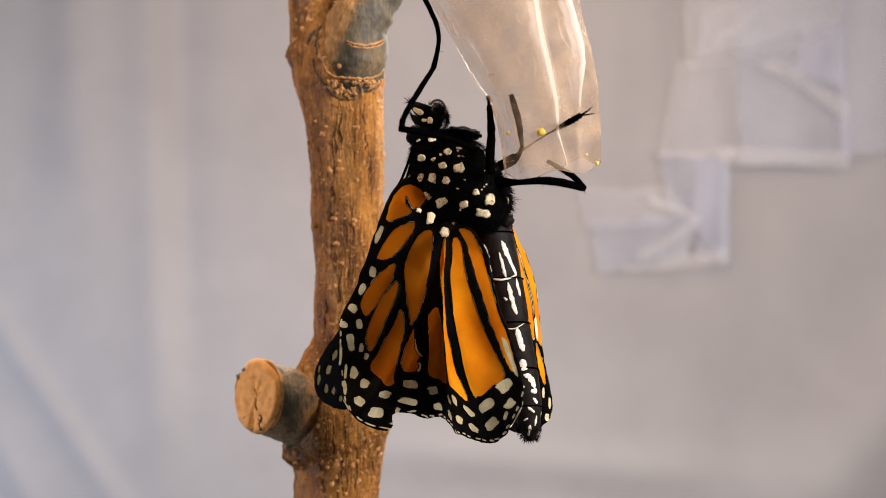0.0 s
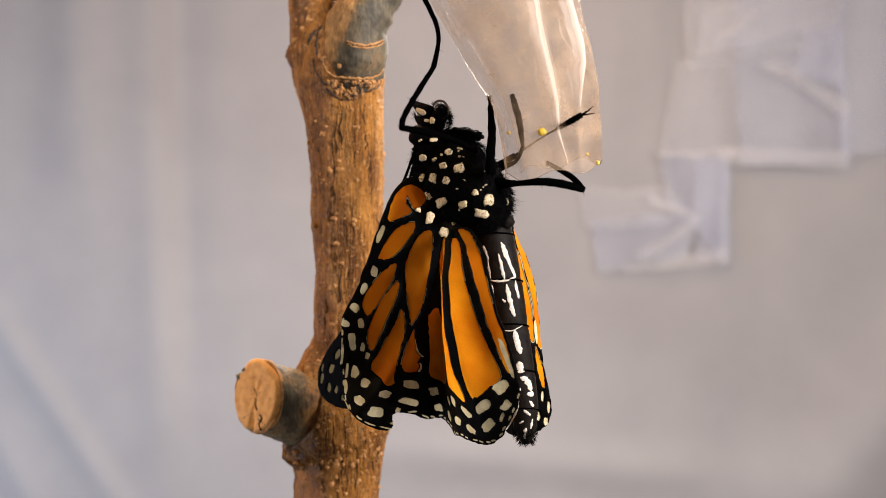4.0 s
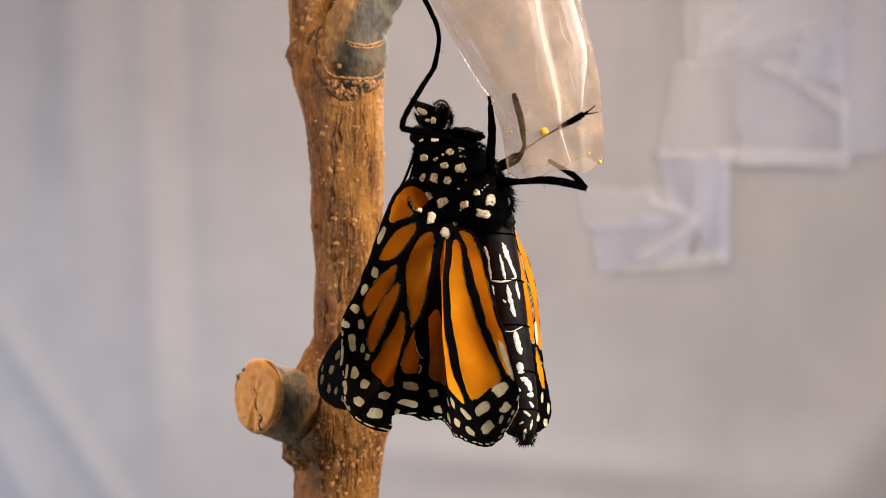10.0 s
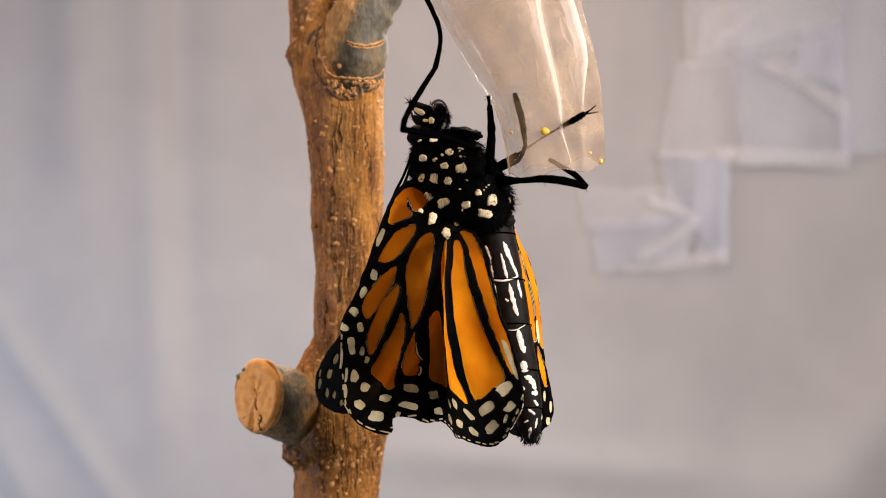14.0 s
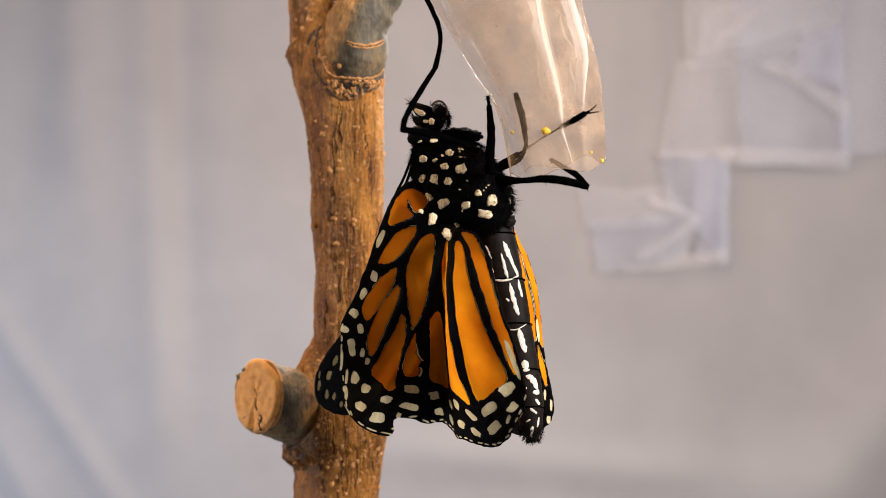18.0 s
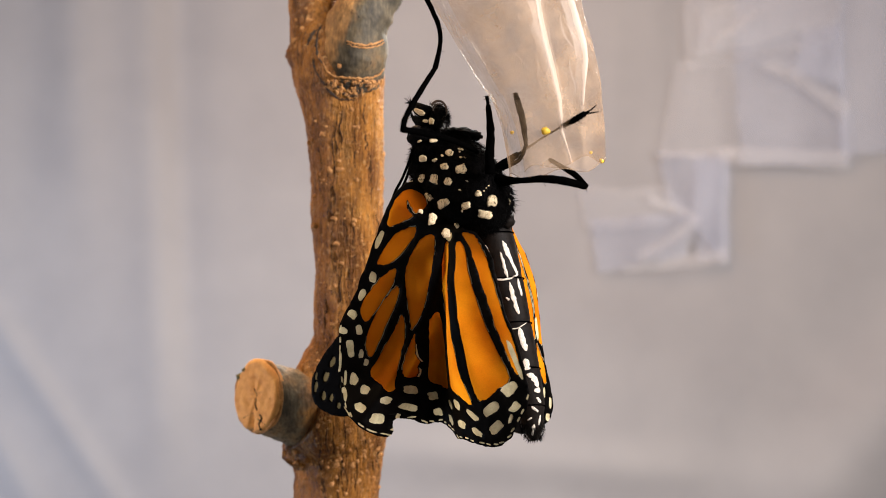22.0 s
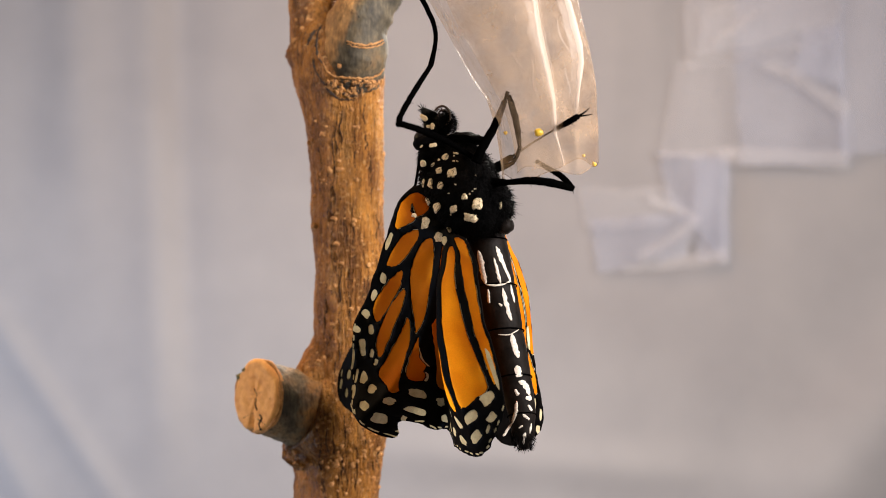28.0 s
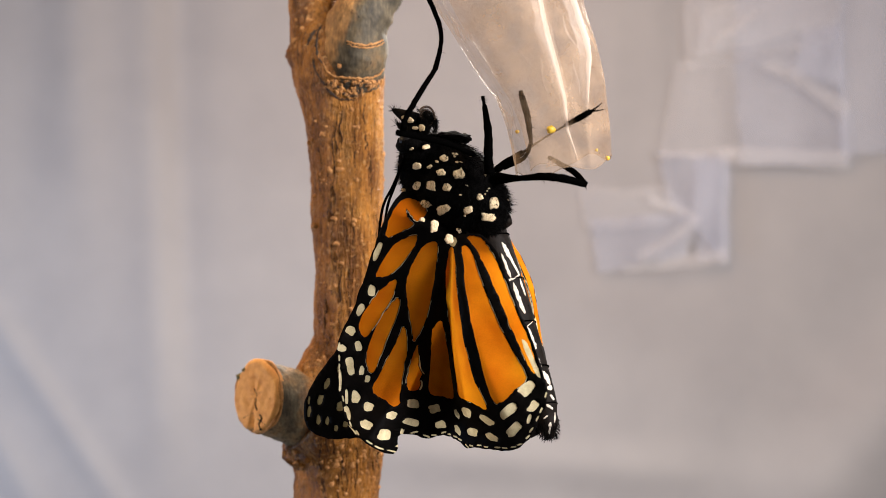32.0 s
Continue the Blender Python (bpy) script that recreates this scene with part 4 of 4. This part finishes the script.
    for pts in ([(738, 262, 56), (720, 312, 100), (704, 350, 132), (697, 410, 168), (690, 480, 190), (684, 560, 200)], [(744, 256, 84), (730, 308, 120), (716, 350, 150), (709, 410, 184), (704, 480, 206), (700, 550, 214)]):
        bm = bmesh.new()
        p = spline([on_body(*q) for q in pts], 8)
        tube(bm, [(*q, (2.6 if i < len(p) - 6 else 4.0) * U) for i, q in enumerate(p)], 8)
        part("antenna", bm, CHITIN, head, "thin black feeler")
    bm = bmesh.new()
    blob(bm, on_body(828, 236, 50), (30 * U, 22 * U, 9 * U), Matrix.Rotation(radians(12), 3, "Y"), 0.5, 12, 20, 12)
    blob(bm, on_body(846, 240, 46), (10 * U, 12 * U, 9 * U), None, 0.5, 13, 14, 10)
    part("foreleg", bm, FUR_BLACK, BUTTERFLY, "short folded brush foreleg")

    # abdomen
    bm = bmesh.new()
    keys_y = (385, 420, 500, 580, 660, 720, 765, 788)
    xs = (870, 876, 889, 903, 918, 927, 929, 931)
    rs = (32, 36, 37, 33, 29, 26, 21, 8)

    def row(y):
        return float(np.interp(y, keys_y, xs)), float(np.interp(y, keys_y, rs))

    def ab_depth(x, y):
        c, r = row(y)
        return AB_D - math.sqrt(max(0.03, 1 - ((x - c) / r) ** 2)) * r * 1.0
    path = []
    for y in np.linspace(385, 788, 80):
        c, r = row(y)
        ring = 1 - 0.05 * max(0, math.cos((y - 418) / 82 * 2 * math.pi)) ** 8
        path.append((*on_body(c, y, AB_D), r * ring * U))
    tube(bm, path, 28, 0.03, 2.0)
    abdomen = part("abdomen", bm, ABDOMEN_SKIN, BUTTERFLY, "slim black abdomen with white bars")
    def bar(pts, width, seed):
        """A ragged strip of white scales along the skin."""
        bm = bmesh.new()
        line = spline([(x, y, 0) for x, y in pts], 12)
        rows = []
        for k, p in enumerate(line):
            a, b = line[max(k - 1, 0)], line[min(k + 1, len(line) - 1)]
            t = (b - a).normalized()
            taper = min(1.0, 0.25 + 3 * k / len(line), 0.25 + 3 * (1 - k / len(line)))
            row = []
            for q in (-1, -0.4, 0.4, 1):
                w = width * q * taper * (1 + 0.55 * noise.noise(Vector((p.x * 0.16, p.y * 0.16, seed + q))) + 0.3 * noise.noise(Vector((p.x * 0.6, p.y * 0.6, seed - q))))
                x, y = p.x - t.y * w, p.y + t.x * w
                row.append(bm.verts.new(on_body(x, y, ab_depth(x, y) - (1.9 if abs(q) < 0.5 else 0.9))))
            rows.append(row)
        for r0, r1 in zip(rows, rows[1:]):
            for k in range(3):
                bm.faces.new((r0[k], r0[k + 1], r1[k + 1], r1[k]))
        part("white_bar", bm, SCALE_WHITE, abdomen)

    for k, (pts, width) in enumerate((
            ([(857, 436), (861, 462), (867, 496)], 4.5), ([(883, 450), (889, 474), (894, 496)], 2.8), ([(888, 430), (899, 456), (913, 492)], 4.2), ([(868, 497), (890, 499), (914, 492)], 1.8),
            ([(871, 505), (873, 530)], 2.4), ([(897, 504), (903, 532), (911, 562)], 4.0), ([(913, 498), (916, 516), (919, 530)], 2.2), ([(889, 531), (895, 536)], 2.0),
            ([(887, 586), (906, 587), (925, 578)], 1.0), ([(911, 586), (915, 606), (922, 628)], 5.2), ([(918, 642), (923, 662)], 6.0), ([(920, 670), (932, 676), (940, 694)], 4.4),
            ([(913, 684), (920, 694)], 3.2), ([(932, 700), (944, 700)], 4.0), ([(916, 704), (914, 722), (908, 742)], 2.8), ([(908, 742), (898, 756), (892, 764)], 2.4),
            ([(936, 712), (944, 722)], 2.6), ([(926, 728), (938, 738)], 2.4), ([(930, 760), (926, 780)], 3.0), ([(942, 744), (938, 762)], 1.8), ([(918, 752), (926, 748)], 1.6))):
        bar(pts, width, 60 + k)
    for y in (418, 500, 580, 662, 730):
        c, r = row(y)
        bm = bmesh.new()
        tube(bm, [(*on_body(c + (r + 0.6) * math.cos(w), y + 5 * math.sin(w), AB_D + (r + 0.6) * math.sin(w)), 1.3 * U) for w in np.linspace(0, 2 * math.pi, 40)], 6)
        part("segment_fold", bm, CHITIN, abdomen)
    bm = bmesh.new()

    def flank(r):
        y = r.uniform(395, 785)
        c, rad = row(y)
        w = r.uniform(0, 2 * math.pi)
        q = Vector((math.cos(w), math.sin(w), 0))
        return on_body(c, y, AB_D) + q * rad * U, q
    hairs(bm, flank, 4 * U, 260, rnd, 0.9, 0.5)
    part("fur", bm, FUR_BLACK, abdomen)
    bm = bmesh.new()

    def tail(r):
        y = r.uniform(745, 785)
        c, rad = row(y)
        w = r.uniform(0, 2 * math.pi)
        q = Vector((math.cos(w), math.sin(w), -0.4)).normalized()
        return on_body(c, y, AB_D) + q * rad * U, q
    hairs(bm, tail, 8 * U, 320, rnd, 0.9, 0.8)
    part("tail_tuft", bm, FUR_BLACK, abdomen)
    bm = bmesh.new()
    blob(bm, on_body(897, 392, 30), (16 * U, 20 * U, 14 * U), None, 0.2, 7, 20, 14)
    part("wing_root", bm, ABDOMEN_SKIN, BUTTERFLY, "glossy black wing root")
    return abdomen


AB_D = 48.0


def tuft(parent, x, y, a, b, turn, depth, seed):
    """A raised patch of pale scales that follows the skin."""
    bm = bmesh.new()
    edge = spot(x, y, a, b, turn, seed)
    rings = []
    for s in (0.5, 0.82, 1.0):
        ring = []
        for i, (ex, ey) in enumerate(edge):
            tooth = 1 + (0.16 * noise.noise(Vector((i * 1.9, seed * 3.1, 0.5))) if s > 0.9 else 0.0)
            px, py = x + (ex - x) * s * tooth, y + (ey - y) * s * tooth
            rag = 0.8 * noise.noise(Vector((px * 0.6, py * 0.6, seed)))
            ring.append(bm.verts.new(on_body(px, py, depth(px, py) - (4.0 if s < 0.9 else 1.4) - 0.8 * rag)))
        rings.append(ring)
    c = bm.verts.new(on_body(x, y, depth(x, y) - 4.4))
    k = len(edge)
    for i in range(k):
        bm.faces.new((c, rings[0][i], rings[0][(i + 1) % k]))
        for r0, r1 in zip(rings, rings[1:]):
            bm.faces.new((r0[i], r1[i], r1[(i + 1) % k], r0[(i + 1) % k]))
    part("pale_dot", bm, FUR_WHITE, parent)


ABDOMEN = body()


def leg(rows, tibia=None, tarsus=None, claws=False):
    """A leg in up to three jointed lengths, rows of (x, y, d, radius)."""
    def length(name, pts, parent):
        bm = bmesh.new()
        p = spline([(x, y, d, r) for x, y, d, r in pts], 7)
        tube(bm, [(*on_body(q[0], q[1], q[2]), 0.9 * q[3] * U) for q in p], 10, 0.2, pts[0][0])
        rnd = random.Random(int(pts[0][0]))
        for _ in range(30 if name != "leg" else 14):
            q = rnd.choice(p[1:])
            base = on_body(q[0], q[1], q[2])
            w = rnd.uniform(0, 6.28)
            tip = base + Vector((math.cos(w), -0.3, math.sin(w) * 0.6 - 0.4)) * (q[3] + rnd.uniform(2, 7)) * U
            s = Vector((0.7 * U, 0, 0.5 * U))
            a, b, c = bm.verts.new(base + s), bm.verts.new(base - s), bm.verts.new(base + Vector((0, -0.8 * U, 0)))
            e = bm.verts.new(tip)
            bm.faces.new((a, b, e)), bm.faces.new((b, c, e)), bm.faces.new((c, a, e))
        return part(name, bm, CHITIN, parent)
    top = length("leg", rows, BUTTERFLY)
    tagged(top, "thin jointed black leg")
    if tibia:
        length("tibia", tibia, top)
    if tarsus:
        foot = length("tarsus", tarsus, top)
        if claws:
            x, y, d, r = tarsus[-1]
            for ax, ay in ((22, -16), (26, -4)):
                bm = bmesh.new()
                tube(bm, [(*on_body(x, y, d), 2 * U), (*on_body(x + ax * 0.6, y + ay * 0.5, d), 1.3 * U), (*on_body(x + ax, y + ay, d), 0.5 * U)], 6)
                part("claw", bm, CHITIN, top)
    return top


KNEE, ANKLE, HIP = (712, 226, -148), (768, 121, -30), (845, 268, -25)      # joints of the foremost leg at rest
LEGS = [
    leg([(*HIP, 5), (806, 249, -60, 5.5), (762, 236, -108, 6.5), (*KNEE, 6)], [(*KNEE, 6), (716, 208, -132, 5.5), (740, 165, -82, 5.5), (*ANKLE, 4.5)],
        [(*ANKLE, 5.5), (776, 84, -26, 4.5), (775, 52, -20, 4.5), (762, 20, -10, 5), (748, -8, 0, 5), (738, -40, 10, 4)]),
    leg([(868, 308, -50, 10), (868, 275, -52, 9), (871, 235, -30, 8), (868, 188, 0, 5)], [(868, 188, 0, 3.5), (867, 180, 0, 3), (866, 170, 0, 4)]),
    leg([(868, 305, -10, 8), (884, 292, 20, 7), (912, 276, 100, 6.5)], [(912, 276, 100, 3), (950, 250, 112, 2), (990, 226, 70, 2)], [(990, 226, 70, 4), (1016, 212, -106, 6), (1031, 203, -110, 5.5)], True),
    leg([(880, 300, 20, 7), (915, 285, 40, 4), (928, 258, 30, 4)], [(928, 258, 30, 3.5), (922, 215, -20, 6.5), (912, 178, -35, 6)], [(912, 178, -35, 6), (909, 166, -35, 4)]),
    leg([(878, 322, -20, 12), (918, 322, -60, 6), (965, 319, -84, 8), (1005, 325, -80, 8), (1034, 333, -60, 6)], [(1034, 333, -60, 6), (1015, 312, -44, 6), (992, 298, -26, 5)], [(992, 298, -26, 5), (970, 285, 0, 4)]),
]


# ---- what moves ----
# seconds; the wing's turn about its base in degrees (pitch, roll, yaw); the place of the base on the board
WING_TURNS = [
    (0, -7.8, -15.8, -32.4, 789.7, 407.5), (1, -7.6, -15.6, -31.9, 790.6, 407.7), (2, -7.6, -16, -33.4, 789.8, 407.8), (3, -7.6, -16.3, -35, 788.8, 408),
    (6, -7.3, -16.7, -34.9, 789.7, 409), (7, -7.6, -16.4, -34, 791.1, 409.7), (8, -7.5, -16.9, -35.9, 790.1, 410.4), (9, -6.6, -16.9, -36.8, 788.8, 409.9),
    (10, -7.2, -16.8, -35.1, 790.6, 411), (11, -7.4, -16.3, -33.7, 791, 411.7), (12, -7.1, -16.5, -34.7, 789.7, 411.4), (13, -6.8, -16.3, -34.7, 790, 411.2),
    (14, -6.6, -15.8, -33.1, 791.7, 411.9), (17, -6.7, -15.5, -32.3, 792.9, 412.8), (18, -6.8, -15.5, -31.9, 793.4, 413.8), (19, -7, -15.4, -31.2, 794.5, 413.6),
    (20, -7, -15.6, -31.6, 794.3, 414.2), (21, -7.1, -15.3, -30.5, 794.1, 414.4), (22, -6.9, -15.2, -29.9, 794, 414.8), (22.5, -3.3, -10, -15.6, 801.8, 417.1),
    (23, 0, 0, 0, 810, 421.1), (23.5, -0.7, -3.4, -4.3, 808, 417.8), (24, -0.7, -3.5, -5.8, 808, 418.2), (25, -3.3, -6.2, -13.2, 803.5, 419.2),
    (25.5, -2.1, -6.2, -12.5, 805.5, 419.9), (27.5, -5.4, -15.6, -39.8, 790.4, 423.8), (28, -6.5, -17.6, -45.8, 786.6, 422.8), (28.5, -5.9, -14.2, -30.9, 793.2, 425.5),
    (29, -4.7, -12.9, -27.7, 795.5, 424.4), (29.5, -5.6, -14, -31.1, 793.5, 425.1), (30, -2.9, -11.2, -20.4, 799.8, 425), (30.5, -1.8, -9.9, -17.9, 802.4, 425.1),
    (31, -3.1, -10.6, -20.6, 800.6, 424.9), (32, -2.8, -11.1, -20.6, 801.1, 424.2),
]
# the same for the body
BODY_TURNS = [
    (0, -0.3, 1.2, 2.8, 784.7, 411), (1, -0.3, 1.5, 3.2, 785.4, 411.2), (2, -0.1, 0.8, 2.6, 785, 411), (3, 0.5, 0.1, 0.2, 783.4, 411.1),
    (6, 0.2, 0.1, 1.2, 784.2, 411), (7, -0.3, 0.6, 1.2, 785.9, 411.1), (8, 0.1, 0.1, 0.1, 785.4, 411), (9, 0, 0, 0, 785, 411),
    (10, 0.3, 0, 1.1, 785.5, 411), (11, -0.3, 0.8, 2.8, 786.9, 411.3), (12, 0.2, 0.1, 1.2, 784.3, 411.1), (13, 0.3, 0.1, 2.1, 785, 411.1),
    (14, -0.4, 1.1, 4.3, 787.6, 411.6), (17, 0.2, 0.9, 3.7, 787.3, 412.2), (18, 0, 1.2, 3.5, 788, 412.6), (19, -0.4, 1.4, 3.8, 788.8, 412.5),
    (20, -0.1, 0.9, 3.5, 788.2, 412.5), (21, -0.3, 0.9, 4, 787.4, 412.9), (22, -0.6, 1, 4.5, 787.3, 412.8), (22.5, -1.1, 4.9, 20.9, 796.8, 416.3),
    (23, -1.6, 15.1, 40.5, 812.4, 418.8), (23.5, -1.3, 12.1, 34.7, 807.1, 418.2), (24, -1.6, 12, 31.6, 806.8, 418.5), (25, -1.2, 9.8, 25.5, 800.4, 419.3),
    (25.5, -1, 9.7, 27.8, 801.6, 419.3), (27.5, 2.1, 1.4, -7.3, 779.2, 420.8), (28, 1.4, 0.4, -13.4, 776.6, 419.9), (28.5, 0.3, 3.4, 0.8, 783.2, 421.4),
    (29, 0.1, 4.5, 5.5, 786.5, 421.4), (29.5, 0.7, 3.1, 3, 784, 421), (30, -0.2, 5.7, 14.1, 790.7, 421.9), (30.5, -2.1, 7.1, 18.7, 794.2, 422.6),
    (31, -2, 6.7, 14.4, 792.1, 422.9), (32, -1.8, 6.2, 12.6, 791.4, 423),
]
# seconds; where the knee and the ankle of the foremost leg are, and the shift of the hindmost leg
LEG_STEPS = [
    (0, 706, 230, 769, 122, 0, 1), (1, 706, 230, 769, 122, 0, 1), (2, 707, 230, 769, 122, 0, 1), (3, 707, 228, 769, 121, -2, 3), (6, 709, 228, 770, 121, 0, 1),
    (7, 709, 228, 770, 122, 2, 0), (8, 710, 228, 770, 122, 0, 0), (9, 710, 228, 770, 122, 0, 0), (10, 710, 230, 770, 122, 2, 0), (11, 709, 230, 770, 124, 3, 0),
    (12, 709, 230, 770, 121, 0, 0), (13, 709, 230, 770, 122, 2, 0), (14, 709, 231, 772, 122, 3, -2), (17, 709, 231, 770, 124, 3, -2), (18, 709, 231, 772, 122, 5, -2),
    (19, 710, 231, 772, 124, 5, -2), (20, 710, 231, 772, 124, 5, -2), (21, 709, 231, 772, 122, 5, -2), (22, 709, 231, 772, 122, 3, -2), (22.5, 703, 239, 775, 124, 9, 0),
    (23, 666, 260, 772, 130, -3, -12), (23.5, 677, 254, 772, 126, 5, -3), (24, 680, 253, 770, 126, 5, 1), (25, 689, 250, 769, 126, 5, 14), (25.5, 689, 250, 769, 126, 6, 12),
    (27.5, 701, 225, 766, 119, -14, 0), (28, 704, 220, 764, 118, -20, 1), (28.5, 700, 231, 767, 122, -8, -3), (29, 700, 233, 769, 122, -3, -5), (29.5, 701, 231, 767, 124, -6, -3),
    (30, 700, 237, 770, 126, 0, -6), (30.5, 700, 237, 772, 126, 3, -8), (31, 700, 237, 770, 126, 2, -6), (32, 701, 237, 772, 124, 2, -6),
]


def turned(wx, wy, wz, s):
    v = Vector((radians(-wx), radians(-wy), radians(wz))) * s
    return Matrix.Rotation(v.length, 4, v.normalized()) if v.length > 1e-9 else Matrix.Identity(4)


def joint(end, ankle):
    """The knee, met along its line of sight where the shank keeps its length."""
    full = (at(*KNEE) - at(*ANKLE)).length
    near, far = -320.0, float(ANKLE[2])
    if (at(*end, far) - ankle).length > full:
        return at(*end, far)
    for _ in range(40):
        d = (near + far) / 2
        if (at(*end, d) - ankle).length > full:
            near = d
        else:
            far = d
    return at(*end, near)


def swung(a0, b0, a, b):
    """The pose that takes the limb from a0 towards b0 to one from a towards b."""
    return Matrix.Translation(a) @ (b0 - a0).rotation_difference(b - a).to_matrix().to_4x4() @ Matrix.Translation(-a0)


def motions():
    skin_t = (0, 6, 9, 17, 19, 22, 23, 25, 27.5, 28, 28.5, 29, 29.5, 30, 30.5, 31, 32)
    skin_x = (-4, -2, 0, 3, 4, 3, 7, 0, -2, -8, 2, 7, 6, 11, 14, 11, 12)
    still = turned(-6.8, -16.6, -35.5, 1.0).to_3x3()      # the wing's turn while the abdomen hangs at rest
    body_rows, hind_rows, fore_rows, skin_rows, tail_rows, shank_rows, foot_rows = [], [], [], [], [], [], []
    leg_rows = [[] for _ in LEGS]
    shank, foot = [ob for ob in LEGS[0].children if ob.name.startswith(("tibia", "tarsus"))]
    for (t, wx, wy, wz, wbx, wby), (_, *turn, bx, by), (_, kx0, ky0, ax, ay, low_x, low_y) in zip(WING_TURNS, BODY_TURNS, LEG_STEPS):
        s = 1 + wz / 35.5
        pose_b = Matrix.Translation(at(bx, by)) @ turned(*turn, 1.0)
        inv = pose_b.inverted()
        body_rows.append((t, pose_b))
        wing_m = inv @ Matrix.Translation(at(wbx, wby)) @ turned(wx, wy, wz, 1.0)
        hind_rows.append((t, wing_m))
        fore_rows.append((t, wing_m @ Matrix.Translation((0, 4 * U, 0))))
        slack = min(1.0, (37.0 - 0.9 * max(0.0, -wz - 37)) / max(1.0, -wz))                # the tail lags behind the widest swing
        roll = float(np.interp(s, (-0.33, -0.1, 0, 0.45, 0.7, 1), (3.5, 1, 0, -3.3, -2, 0)))
        tail_m = pose_b.to_3x3().inverted() @ Matrix.Rotation(radians(roll), 3, "Y") @ turned(wx, wy, wz, slack).to_3x3() @ still.inverted()
        tail_rows.append((t, tail_m.to_4x4()))
        kx = float(np.interp(t, skin_t, skin_x))
        skin_rows.append((t, Matrix.Translation(SHELL_AT) @ Matrix.Rotation(-kx / 360.0, 4, "Y")))
        # the foremost leg bends between the body and its hold
        ankle = at(ax - 2, ay - 1, ANKLE[2])
        knee = joint((kx0 + 2, ky0 - 2), ankle)
        hip = pose_b @ on_body(*HIP)
        thigh_m = swung(on_body(*KNEE), on_body(*HIP), knee, hip)
        shank_rows.append((t, thigh_m.inverted() @ swung(on_body(*ANKLE), on_body(*KNEE), ankle, knee)))
        foot_rows.append((t, thigh_m.inverted() @ Matrix.Translation(ankle - on_body(*ANKLE))))
        for i, rows in enumerate(leg_rows):
            if i == 0:
                m = thigh_m
            elif i == 1:
                root = on_body(868, 285, -20)
                lean = float(np.interp(s, (-0.15, 0, 0.5, 1), (24, 0, -5, -10)))
                ox, oy = float(np.interp(s, (-0.15, 0, 0.5, 1), (-15, 0, -4, -23))), float(np.interp(s, (-0.15, 0, 0.5, 1), (-17, 0, 0, -15)))
                m = Matrix.Translation(HUB_AT + Vector((ox * U, 0, -oy * U))) @ Matrix.Translation(root) @ Matrix.Rotation(radians(lean), 4, "Y") @ Matrix.Translation(-root)
            elif i == 4:
                m = Matrix.Translation(HUB_AT + Vector((low_x * U, 0, -low_y * U)))
            else:
                m = Matrix.Translation(HUB_AT + Vector((kx * U, 0, (0.4 * kx) * U)))
            rows.append((t, inv @ m))
    walk(BUTTERFLY, body_rows)
    walk(HIND, hind_rows)
    walk(FORE, fore_rows)
    walk(FAR_FORE, fore_rows)
    walk(ABDOMEN, tail_rows)
    walk(FAR_HIND, tail_rows)
    walk(SKIN, skin_rows)
    for ob, rows in zip(LEGS, leg_rows):
        walk(ob, rows)
    walk(shank, shank_rows)
    walk(foot, foot_rows)


motions()
